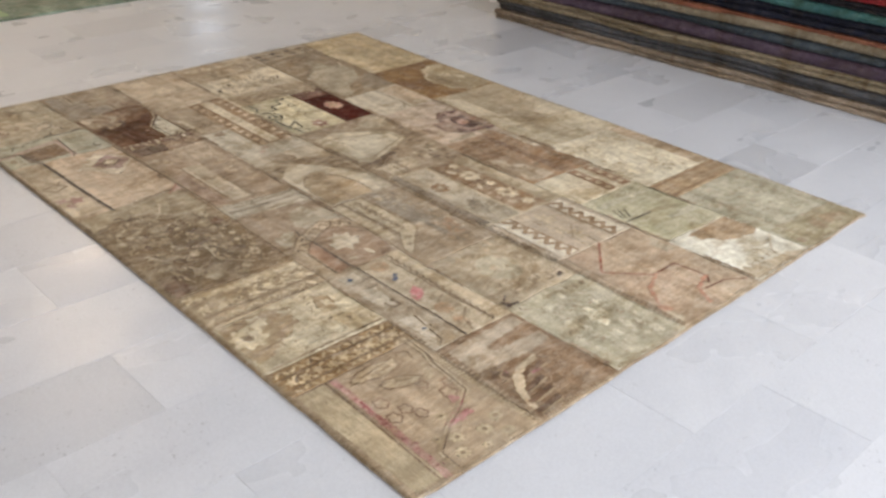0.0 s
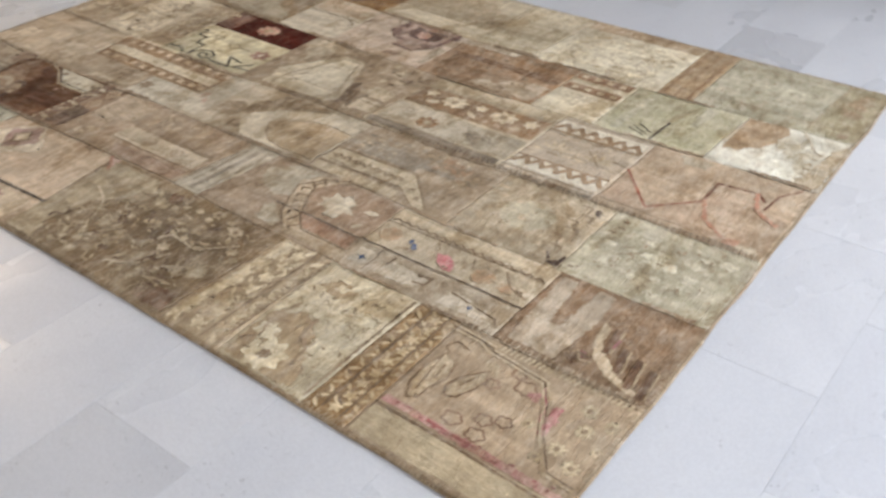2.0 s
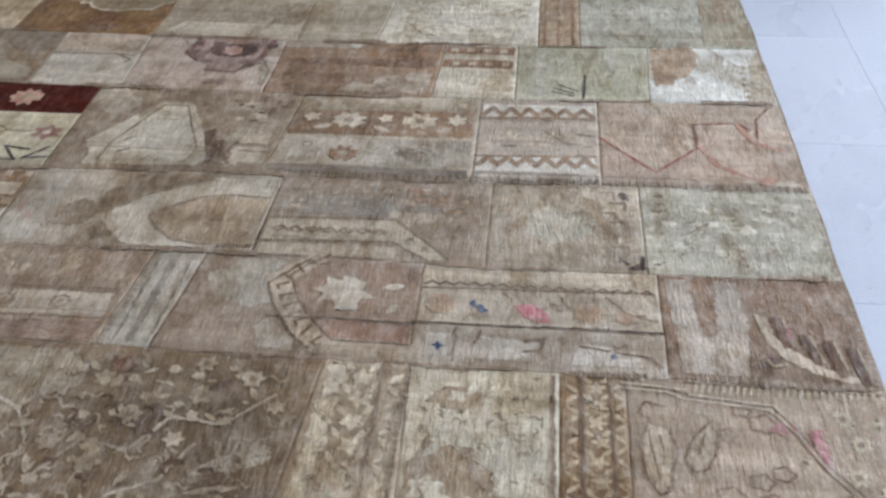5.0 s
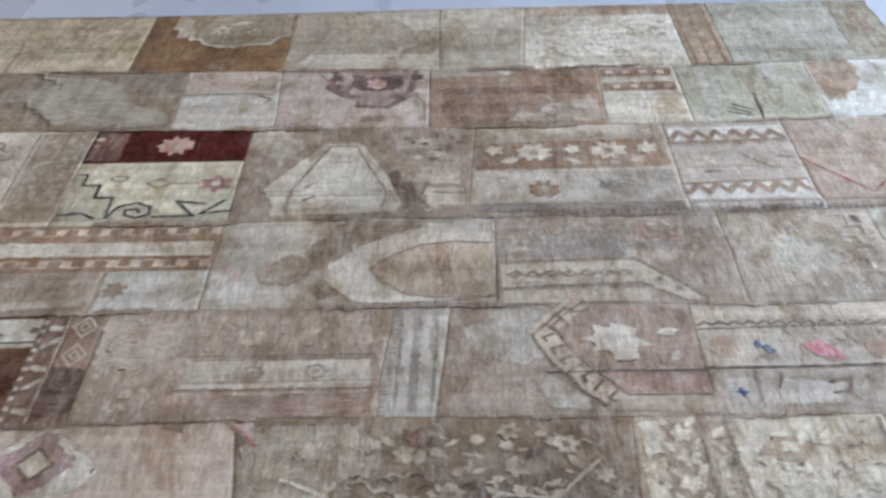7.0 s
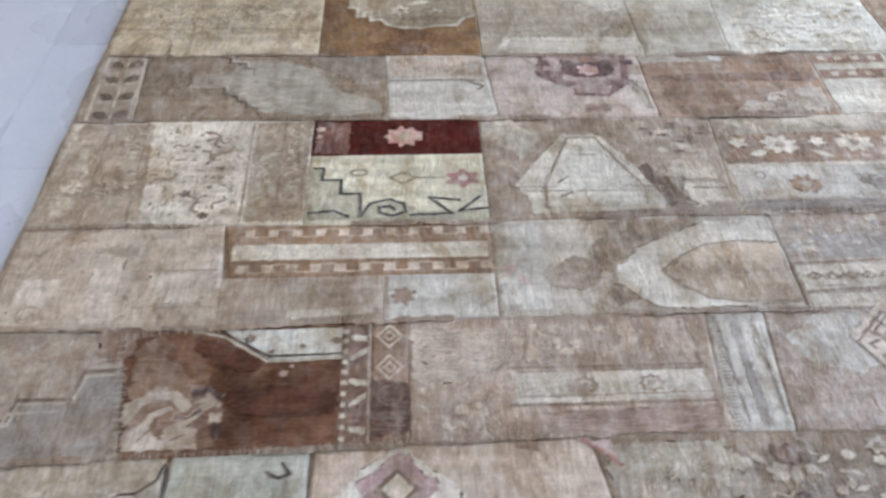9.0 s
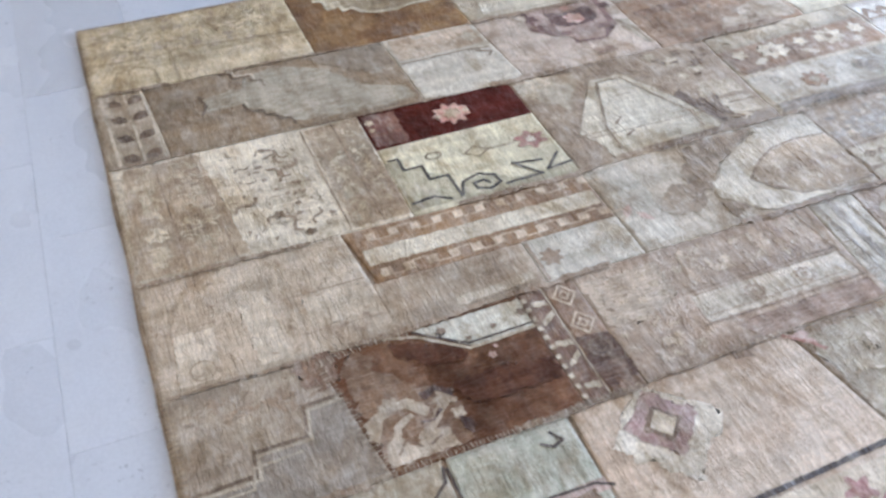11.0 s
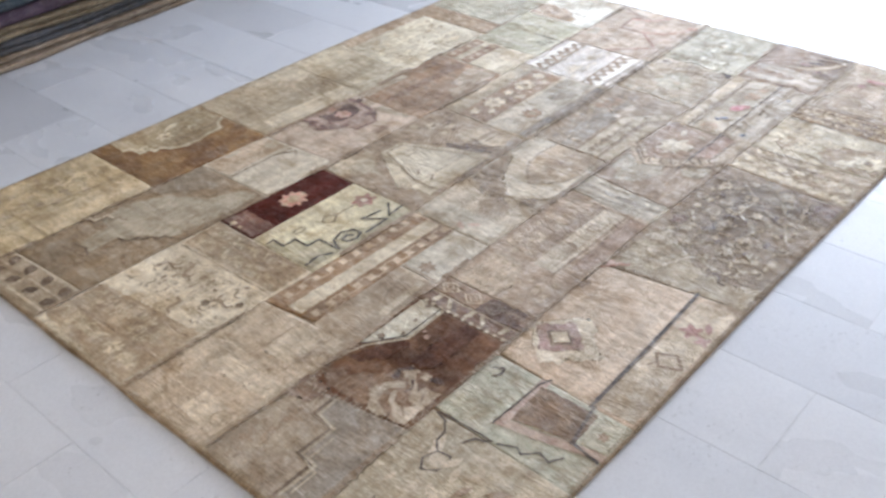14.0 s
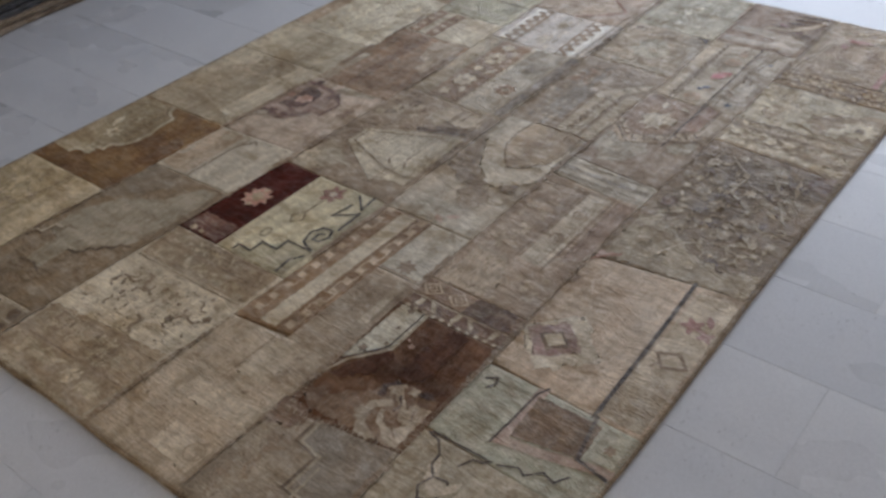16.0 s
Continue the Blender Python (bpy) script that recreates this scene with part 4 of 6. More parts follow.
Inlay(2).rosette(2.150, 0.556, 0.034, 8, 0.12, 0.95).rosette(2.462, 0.546, 0.034, 8, 0.12, 0.95).rosette(2.535, 0.540, 0.026, 6, 0.2, 0.8).lay(p, wool((190, 152, 110), (180, 160, 124), None, 30, 0.5), "tan_figure")
Inlay(3).area(dia(2.219, 0.560, 0.009, 0.013)).area(dia(2.239, 0.541, 0.013, 0.010)).area(dia(2.233, 0.552, 0.008, 0.008)).lay(p, w_blue, "blue_figure", "blue motif")
Inlay(2).line(((2.28, 0.60), (2.30, 0.58), (2.29, 0.55)), 0.004).line(((2.40, 0.60), (2.42, 0.56)), 0.004).line(((2.50, 0.60), (2.54, 0.55), (2.60, 0.53)), 0.005).scatter(2.12, 2.6, 0.5, 0.6, 12, 0.018, 52, "tk").lay(p, w_soft, "figure")
p = patch(1, 2.10, 2.61, wool((176, 160, 132), (164, 144, 114), (136, 112, 84), 13, 0.52), "greyish-cream strip with small blue crosses", y1=fold)
Inlay().area(((2.13, 0.40), (2.18, 0.40), (2.18, 0.46), (2.13, 0.46)), 0.005).area(((2.22, 0.40), (2.34, 0.40), (2.36, 0.45), (2.24, 0.46)), 0.004).area(((2.42, 0.395), (2.58, 0.40), (2.56, 0.44), (2.44, 0.45)), 0.004).lay(p, wool((194, 183, 160), (182, 168, 142), None, 24, 0.48), "pale_figure")
Inlay(2).area(dia(2.156, 0.429, 0.010, 0.013)).area(dia(2.156, 0.429, 0.016, 0.006)).area(dia(2.508, 0.423, 0.006, 0.009)).lay(p, w_blue, "blue_figure", "small blue crosses")
Inlay(2).line(((2.33, 0.45), (2.37, 0.455), (2.36, 0.43), (2.33, 0.425)), 0.007).line(((2.24, 0.47), (2.23, 0.44)), 0.005).line(((2.44, 0.445), (2.58, 0.425), (2.60, 0.40)), 0.005).line(((2.19, 0.39), (2.19, 0.48)), 0.005).lay(p, w_line, "figure")
fade = wool((146, 116, 84), (162, 134, 100), (110, 82, 56), 10, 0.52)
p = patch(1, 2.61, 3.0, fade, "brown piece with pale bars and a comb-shaped figure")
PIECE["fade"] = p
Inlay().area(((2.625, 0.67), (2.67, 0.67), (2.70, 0.39), (2.64, 0.39)), 0.003).area(((2.73, 0.67), (2.775, 0.67), (2.785, 0.56), (2.765, 0.39), (2.70, 0.39), (2.72, 0.52)), 0.004).area(((2.64, 0.49), (2.76, 0.50), (2.765, 0.40), (2.65, 0.395)), 0.003).lay(p, wool((184, 168, 142), (170, 150, 122), None, 18, 0.48), "pale_bar", "pale worn bars")
Inlay(2).area(((2.80, 0.575), (2.822, 0.56), (2.832, 0.50), (2.865, 0.462), (2.905, 0.425), (2.985, 0.394), (2.96, 0.384), (2.89, 0.405), (2.84, 0.44), (2.808, 0.50)), 0.003).lay(p, wool((190, 170, 134), (176, 152, 116), None, 30, 0.5), "comb_figure", "pale comb-shaped figure")
f, g = Inlay(3), Inlay(3)
for (xa, ya), (xb, yb) in (((2.842, 0.557), (2.850, 0.480)), ((2.886, 0.505), (2.900, 0.438)), ((2.930, 0.490), (2.942, 0.405)), ((2.972, 0.475), (2.980, 0.392))):
    f.line(((xa, ya), (xb, yb)), 0.016, 0.002)
    g.line(((xa + 0.014, ya + 0.004), (xb + 0.014, yb)), 0.005)
f.scatter(2.77, 2.84, 0.39, 0.46, 6, 0.024, 53, "tk").lay(p, w_umber, "comb_tooth")
g.line(((2.775, 0.42), (2.80, 0.445), (2.815, 0.42), (2.84, 0.425)), 0.007).lay(p, wool((196, 174, 134), (180, 154, 116), None, 40, 0.5), "comb_outline")
Inlay(3).rosette(2.81, 0.44, 0.012, 4, 0.3).line(((2.86, 0.50), (2.86, 0.53)), 0.007).lay(p, wool((150, 84, 92), (170, 120, 116), None, 40, 0.5), "figure")

# ---- third row ----
p = patch(2, 0.0, 0.47, wool((182, 160, 126), (194, 176, 144), (156, 130, 94), 6, 0.5), "plain beige piece with faint panels", lean1=-0.03)
Inlay().area(((0.04, 0.70), (0.12, 0.70), (0.13, 0.84), (0.05, 0.84)), 0.003).area(((0.32, 0.755), (0.46, 0.755), (0.455, 0.845), (0.32, 0.845)), 0.003).area(((0.20, 0.70), (0.26, 0.70), (0.25, 0.90), (0.19, 0.92)), 0.006).lay(p, wool((198, 182, 152), (186, 166, 132), None, 14, 0.5), "panel", "faint paler panels")
Inlay(2).line(((0.02, 0.852), (0.14, 0.853)), 0.0035).line(((0.28, 0.858), (0.46, 0.856)), 0.0035).line(((0.30, 0.745), (0.465, 0.742)), 0.003).rosette(0.46, 0.835, 0.010, 4, 0.4).ring(0.09, 0.73, 0.025, 0.003).scatter(0.02, 0.45, 0.70, 1.0, 40, 0.016, 63, "lt").lay(p, wool((160, 136, 104), (172, 150, 118), None, 40, 0.5), "drawn_line")
stripes = wool((178, 158, 126), (162, 138, 104), (138, 112, 80), 12, 0.5)
p = patch(2, 0.47, 1.057, wool((150, 116, 74), (164, 132, 92), (116, 84, 50), 16, 0.5), "brown and cream striped piece with checker chains", lean0=-0.03, y0=0.828)
Inlay().area(((0.485, 0.884), (1.05, 0.882), (1.05, 0.934), (0.482, 0.936)), 0.002).lay(p, wool((204, 192, 162), (190, 174, 140), None, 20, 0.5), "stripe", "cream stripe")
f = Inlay()
for i in range(11):
    x = 0.505 + i * 0.053
    f.block(x, x + 0.022, 0.962, 0.988).line(((x + 0.022, 0.962 + (i % 2) * 0.026), (x + 0.053, 0.962 + (i % 2) * 0.026)), 0.004)
    f.block(x - 0.005, x + 0.020, 0.842, 0.868).line(((x + 0.020, 0.842 + (i % 2) * 0.026), (x + 0.048, 0.842 + (i % 2) * 0.026)), 0.004)
f.lay(p, wool((210, 188, 152), (196, 168, 130), None, 40, 0.5), "checker", "cream checker chain", each=True)
p = patch(2, 0.47, 0.818, stripes, "plain beige strip", y1=0.828)
Inlay().area(((0.62, 0.70), (0.80, 0.71), (0.80, 0.735), (0.62, 0.725)), 0.003).lay(p, w_pale, "panel")
p = patch(2, 0.818, 1.057, wool((198, 190, 168), (184, 172, 144), (160, 142, 112), 14, 0.52), "pale grey-cream strip", y1=0.828)
Inlay().rosette(0.86, 0.76, 0.03, 7, 0.4).line(((0.826, 0.70), (0.826, 0.82)), 0.008).lay(p, w_soft, "figure")
arch = wool((178, 162, 132), (190, 176, 148), (142, 120, 90), 9, 0.52)
p = patch(2, 1.057, 1.703, arch, "sage and beige piece with a pointed arch figure", lean1=0.012)
Inlay().area(((1.068, 0.71), (1.17, 0.71), (1.17, 0.99), (1.068, 0.99)), 0.004).lay(p, wool((194, 184, 160), (182, 168, 140), None, 12, 0.5), "field", "pale upright field")
Inlay(2).area(((1.182, 0.777), (1.163, 0.806), (1.198, 0.849), (1.238, 0.875), (1.273, 0.860), (1.277, 0.905), (1.311, 0.936), (1.330, 0.986), (1.368, 0.996), (1.528, 0.996), (1.499, 0.962), (1.441, 0.945), (1.433, 0.904), (1.389, 0.900), (1.349, 0.860), (1.323, 0.824), (1.291, 0.828), (1.280, 0.786), (1.247, 0.764)), 0.005).area(((1.302, 0.767), (1.337, 0.776), (1.357, 0.730), (1.310, 0.721)), 0.005).lay(p, wool((132, 112, 82), (154, 134, 102), (104, 84, 58), 16, 0.5), "cloud_figure", "dark olive cloud band")
Inlay(3).area(((1.313, 0.786), (1.319, 0.828), (1.361, 0.868), (1.382, 0.900), (1.435, 0.887), (1.449, 0.935), (1.506, 0.955), (1.543, 0.988), (1.610, 0.982), (1.698, 0.990), (1.698, 0.718), (1.553, 0.710), (1.458, 0.702), (1.384, 0.711), (1.355, 0.744)), 0.005).lay(p, wool((198, 186, 158), (184, 168, 136), None, 14, 0.5), "arch_border", "pale arch surround")
Inlay(4).area(((1.425, 0.818), (1.47, 0.86), (1.53, 0.895), (1.61, 0.908), (1.698, 0.90), (1.698, 0.725), (1.58, 0.722), (1.50, 0.735), (1.45, 0.775)), 0.002).lay(p, wool((184, 160, 120), (174, 150, 110), (146, 118, 80), 10, 0.5), "arch", "tan pointed arch")
Inlay(5).line(((1.698, 0.905), (1.61, 0.913), (1.53, 0.900), (1.47, 0.864), (1.42, 0.818), (1.45, 0.770), (1.50, 0.730), (1.58, 0.717), (1.698, 0.720)), 0.005).line(((1.50, 0.815), (1.695, 0.812)), 0.004).rosette(1.60, 0.813, 0.012, 4, 0.5).rosette(1.66, 0.812, 0.010, 4, 0.5).lay(p, w_soft, "arch_outline")
Inlay(2).leaf(1.09, 0.83, 0.05, 0.02, 1.0).leaf(1.12, 0.80, 0.05, 0.02, 2.2).lay(p, w_rose, "figure")
bandp = wool((158, 136, 104), (172, 152, 122), (126, 102, 74), 12, 0.5)
p = patch(2, 1.703, 2.235, bandp, "taupe piece with a patterned cream band")
PIECE["bands"] = p
Inlay().area(((1.712, 0.748), (2.02, 0.756), (2.015, 0.832), (1.715, 0.826)), 0.002).area(((2.015, 0.832), (2.02, 0.756), (2.10, 0.70), (2.15, 0.70)), 0.003).block(1.715, 2.03, 0.698, 0.736).lay(p, wool((198, 182, 148), (184, 164, 128), None, 22, 0.5), "band", "cream patterned band")
f = Inlay(2)
for i in range(7):
    f.ring(1.745 + i * 0.04, 0.79, 0.012, 0.004, 0.8, 4)
f.waves(1.74, 2.0, 0.790, 0.010, 0.030, 0.004).line(((1.712, 0.832), (2.018, 0.838), (2.155, 0.702)), 0.005).line(((1.712, 0.742), (2.025, 0.750), (2.105, 0.698)), 0.0035).rosette(2.06, 0.765, 0.010, 4, 0.4).rosette(2.095, 0.735, 0.010, 4, 0.4).lay(p, w_soft, "band_line")
Inlay().area(((1.775, 0.93), (2.005, 0.93), (1.998, 0.845), (1.775, 0.845)), 0.003).area(((1.715, 0.90), (2.20, 0.90), (2.20, 0.875), (1.715, 0.872)), 0.004).scatter(1.72, 2.22, 0.92, 0.99, 18, 0.026, 61, "bkl").rosette(1.80, 0.885, 0.022, 7, 0.4).lay(p, w_grey, "figure")
Inlay(2).scatter(2.0, 2.22, 0.84, 0.99, 12, 0.03, 62, "bl").lay(p, wool((170, 132, 92), (154, 122, 84), None, 30, 0.5), "figure")
medal = wool((182, 165, 132), (170, 149, 114), (146, 122, 88), 18, 0.5)
p = patch(2, 2.235, 2.59, medal, "cream-tan piece with a pale medallion and stepped edge")
PIECE["medal"] = p
Inlay().area([(2.40 + 0.085 * math.cos(a * math.pi / 4 + 0.39), 0.85 + 0.075 * math.sin(a * math.pi / 4 + 0.39)) for a in range(8)], 0.005).lay(p, wool((198, 188, 158), (186, 174, 142), None, 14, 0.5), "medallion", "pale octagonal medallion")
f = Inlay()
for i in range(7):
    f.block(2.245, 2.275 + 0.012 * (i % 2), 0.71 + i * 0.04, 0.735 + i * 0.04)
f.lay(p, w_pale, "stepped_edge")
f = Inlay(2)
for i in range(6):
    f.line(((2.50 + (i % 2) * 0.02, 0.985 - i * 0.042), (2.53 + (i % 2) * 0.025, 0.985 - i * 0.042), (2.53 + (i % 2) * 0.025, 0.955 - i * 0.042)), 0.006)
f.lay(p, w_soft, "stepped_edge")
Inlay(2).area(((2.547, 0.700), (2.575, 0.718), (2.583, 0.745), (2.589, 0.742), (2.588, 0.698), (2.567, 0.694)), 0.002).line(((2.535, 0.735), (2.55, 0.715)), 0.008).area(((2.54, 0.985), (2.56, 0.985), (2.565, 0.955), (2.55, 0.96))).lay(p, wool((72, 46, 32), (92, 62, 44), None, 40, 0.5), "dark_figure", "small dark brown figure")
p = patch(2, 2.59, 3.0, wool((178, 170, 138), (192, 184, 156), (152, 138, 104), 17, 0.5), "mottled sage green piece")
PIECE["sage"] = p
Inlay().scatter(2.61, 2.98, 0.70, 1.0, 20, 0.05, 71, "b").lay(p, wool((194, 188, 162), (180, 172, 140), None, 22, 0.5), "worn_spot")
Inlay(2).line(((2.69, 0.83), (2.745, 0.87)), 0.003).scatter(2.6, 2.66, 0.70, 0.99, 6, 0.02, 72, "k").lay(p, w_soft, "figure")

# ---- fourth row ----
p = patch(3, 0.0, 0.632, wool((212, 198, 166), (196, 178, 142), (150, 126, 90), 22, 0.54), "cream floral piece with brown side borders")
Inlay().area(((0.005, 1.03), (0.03, 1.44), (0.215, 1.435), (0.255, 1.03)), 0.004).area(((0.495, 1.02), (0.487, 1.43), (0.628, 1.43), (0.628, 1.02)), 0.003).lay(p, wool((166, 142, 106), (186, 164, 126), (126, 98, 66), 20, 0.5), "side_border", "brown side borders")
Inlay(2).scatter(0.03, 0.11, 1.04, 1.43, 34, 0.030, 81, "ltb").scatter(0.12, 0.22, 1.04, 1.43, 50, 0.022, 82, "ltt").scatter(0.495, 0.56, 1.03, 1.42, 56, 0.017, 83, "ltr").scatter(0.565, 0.622, 1.03, 1.42, 46, 0.016, 84, "ltl").lay(p, wool((206, 190, 154), (190, 170, 130), None, 40, 0.5), "border_figure")
Inlay(2).scatter(0.24, 0.48, 1.03, 1.42, 90, 0.013, 85, "lttr").scatter(0.25, 0.47, 1.05, 1.40, 9, 0.036, 87, "t").scatter(0.13, 0.22, 1.04, 1.43, 14, 0.022, 86, "lk").lay(p, w_soft, "floral_figure")
Inlay(2).line(((0.12, 1.03), (0.105, 1.44)), 0.004).line(((0.225, 1.03), (0.20, 1.44)), 0.004).line(((0.485, 1.02), (0.477, 1.43)), 0.004).line(((0.565, 1.02), (0.56, 1.43)), 0.004).lay(p, w_soft, "border_line")
Inlay(3).rosette(0.345, 1.13, 0.016, 5, 0.4).rosette(0.40, 1.045, 0.014, 5, 0.4).lay(p, wool((112, 90, 60), (134, 110, 78), None, 40, 0.5), "floral_figure")
p = patch(3, 0.632, 1.062, w_straw, "straw-yellow piece with black stair line and scrolls", y1=1.277)
Inlay().area(((0.634, 1.02), (0.634, 1.215), (0.668, 1.215), (0.668, 1.172), (0.714, 1.172), (0.714, 1.114), (0.762, 1.114), (0.762, 1.02)), 0.002).area(((0.762, 1.01), (0.79, 1.085), (0.86, 1.085), (0.90, 1.045), (0.98, 1.045), (1.06, 1.055), (1.06, 1.01))).lay(p, wool((186, 178, 138), (168, 154, 116), (138, 118, 82), 16, 0.5), "lower_field", "greyish lower field")
Inlay(2).line(((0.645, 1.221), (0.668, 1.221), (0.668, 1.172), (0.714, 1.172), (0.714, 1.116), (0.760, 1.116), (0.763, 1.03)), 0.008).line(
    ((0.763, 1.03), (0.784, 1.078), (0.83, 1.092), (0.864, 1.074), (0.868, 1.045), (0.838, 1.03), (0.808, 1.042), (0.806, 1.062), (0.832, 1.066), (0.842, 1.052)), 0.008).line(
    ((0.88, 1.032), (0.975, 1.036), (0.924, 1.098), (0.995, 1.086)), 0.008).line(((1.045, 1.098), (0.995, 1.046), (1.06, 1.052)), 0.008).line(((0.645, 1.045), (0.70, 1.052), (0.735, 1.03)), 0.008).lay(p, wool((56, 48, 40), (76, 66, 54), None, 40, 0.55), "stair_line", "black stepped and scrolled line")
Inlay(2).rosette(1.008, 1.172, 0.046, 6, 0.4, 0.85).lay(p, wool((176, 110, 92), (194, 146, 124), None, 40, 0.5), "flower", "rust-pink flower")
Inlay(3).rosette(1.008, 1.172, 0.014, 6, 0.3).lay(p, w_ivory, "flower_centre")
Inlay(2).line(((0.832, 1.18), (0.86, 1.20), (0.895, 1.178), (0.86, 1.155), (0.832, 1.18)), 0.004).line(((0.895, 1.178), (0.962, 1.176)), 0.004).ring(0.755, 1.20, 0.02, 0.004, 0.6).lay(p, w_soft, "drawn_leaf")
p = patch(3, 0.632, 1.062, w_red, "deep maroon strip with a pink flower", y0=1.277)
Inlay().area(((0.640, 1.285), (0.725, 1.285), (0.728, 1.425), (0.640, 1.432)), 0.003).lay(p, wool((112, 66, 46), (134, 92, 66), (80, 42, 30), 16, 0.5), "worn_end", "worn brown end")
Inlay(2).rosette(0.866, 1.355, 0.053, 9, 0.35, 0.92).lay(p, wool((214, 150, 126), (224, 184, 152), (186, 104, 90), 34, 0.5), "flower", "salmon-pink flower")
Inlay(3).rosette(0.866, 1.355, 0.026, 7, 0.5).rosette(0.905, 1.355, 0.010, 5, 0.4).rosette(0.828, 1.35, 0.010, 5, 0.4).lay(p, wool((226, 204, 168), (214, 182, 146), None, 40, 0.5), "flower_centre")
Inlay(2).rosette(0.652, 1.395, 0.014, 5, 0.4).rosette(0.65, 1.36, 0.010, 5, 0.4).lay(p, w_cream, "figure")
octo = wool((150, 126, 92), (168, 146, 112), (114, 90, 60), 11, 0.52)
p = patch(3, 1.062, 1.658, octo, "brown piece with a pale octagon and florets", lean1=0.03)
Inlay().area(((1.165, 1.026), (1.160, 1.09), (1.130, 1.14), (1.185, 1.19), (1.225, 1.27), (1.268, 1.352), (1.368, 1.352), (1.430, 1.22), (1.475, 1.15), (1.505, 1.10), (1.470, 1.026)), 0.004).lay(p, wool((200, 187, 156), (188, 172, 138), (160, 142, 110), 14, 0.5, "y", 0.6, 0.4), "octagon", "pale octagonal medallion")
Inlay(2).area(((1.20, 1.045), (1.205, 1.13), (1.235, 1.21), (1.285, 1.335), (1.355, 1.335), (1.405, 1.21), (1.445, 1.12), (1.435, 1.045)), 0.003).lay(p, wool((202, 191, 162), (190, 176, 144), None, 12, 0.5), "octagon_field", "greyish-cream inner field")
Inlay(3).line(((1.20, 1.045), (1.205, 1.13), (1.235, 1.21), (1.285, 1.335), (1.355, 1.335), (1.405, 1.21), (1.445, 1.12), (1.435, 1.045)), 0.005).line(((1.14, 1.130), (1.22, 1.126)), 0.004).line(((1.40, 1.128), (1.49, 1.12)), 0.004).line(((1.15, 1.112), (1.48, 1.105)), 0.003).line(((1.262, 1.165), (1.238, 1.145)), 0.007).line(((1.24, 1.088), (1.265, 1.102)), 0.007).line(((1.29, 1.26), (1.35, 1.26)), 0.003).lay(p, w_soft, "octagon_line")
Inlay().area(((1.068, 1.41), (1.245, 1.40), (1.232, 1.35), (1.19, 1.30), (1.16, 1.24), (1.135, 1.29), (1.10, 1.31), (1.115, 1.36), (1.072, 1.35)), 0.005).area(((1.535, 1.14), (1.64, 1.13), (1.64, 1.05), (1.55, 1.06)), 0.005).lay(p, wool((194, 178, 146), (176, 156, 122), None, 22, 0.5), "corner_figure", "pale lobed corner figures")
Inlay(2).line(((1.50, 1.155), (1.52, 1.10), (1.50, 1.05)), 0.016, 0.004).line(((1.545, 1.15), (1.525, 1.10), (1.55, 1.04)), 0.012, 0.004).line(((1.56, 1.115), (1.64, 1.11)), 0.005).lay(p, wool((108, 84, 54), (130, 104, 72), None, 30, 0.5), "crossed_figure", "brown crossed figure")
Inlay().rosette(1.135, 1.395, 0.05, 7, 0.4, 0.7).rosette(1.10, 1.35, 0.022, 5, 0.4).rosette(1.53, 1.35, 0.028, 6, 0.45).rosette(1.575, 1.30, 0.026, 5, 0.45).rosette(1.52, 1.275, 0.016, 5, 0.4).rosette(1.555, 1.05, 0.026, 5, 0.4).area(((1.50, 1.16), (1.63, 1.15), (1.63, 1.21), (1.54, 1.23)), 0.005).rosette(1.48, 1.395, 0.022, 5, 0.4).lay(p, wool((194, 176, 140), (174, 152, 116), None, 40, 0.5), "floret", "pale florets")
Inlay(2).scatter(1.46, 1.65, 1.24, 1.41, 14, 0.026, 91, "lk").area(((1.44, 1.20), (1.475, 1.10), (1.49, 1.03), (1.51, 1.05), (1.50, 1.12), (1.47, 1.22))).lay(p, wool((104, 80, 54), (126, 100, 70), None, 40, 0.5), "figure")
p = patch(3, 1.658, 2.180, wool((190, 174, 140), (178, 158, 122), (152, 128, 94), 14, 0.5), "beige and grey banded piece with flower rows", lean0=0.03)
Inlay().area(((1.668, 1.205), (2.17, 1.218), (2.168, 1.348), (1.672, 1.335)), 0.004).lay(p, wool((142, 110, 74), (158, 130, 94), (108, 80, 52), 16, 0.5), "flower_band", "golden-brown flower band")
Inlay(2).rosette(1.824, 1.287, 0.052, 8, 0.35, 0.85).rosette(2.02, 1.292, 0.052, 8, 0.35, 0.85).rosette(1.72, 1.30, 0.026, 5, 0.4).rosette(1.925, 1.30, 0.024, 5, 0.4).rosette(2.12, 1.30, 0.03, 6, 0.4).leaf(1.76, 1.25, 0.06, 0.024, 0.4).leaf(1.92, 1.245, 0.06, 0.022, 2.6).leaf(2.09, 1.25, 0.05, 0.02, 0.5).scatter(1.67, 2.17, 1.35, 1.405, 14, 0.04, 95, "rb").lay(p, wool((206, 190, 156), (188, 168, 130), None, 36, 0.5), "flower", "cream flowers")
Inlay(3).rosette(1.824, 1.287, 0.016, 6, 0.4).rosette(2.02, 1.292, 0.016, 6, 0.4).lay(p, w_tan, "flower_centre")
Inlay().area(((1.668, 1.062), (2.17, 1.066), (2.172, 1.20), (1.668, 1.19)), 0.003).lay(p, wool((184, 172, 146), (172, 156, 126), None, 16, 0.5), "grey_band", "greyish-cream band")
Inlay(2).rosette(1.837, 1.119, 0.042, 8, 0.45).lay(p, wool((128, 94, 58), (146, 114, 76), None, 40, 0.5), "flower", "brown eight-petalled flower")
Inlay(3).rosette(1.837, 1.119, 0.017, 6, 0.3).lay(p, w_cream, "flower_centre")
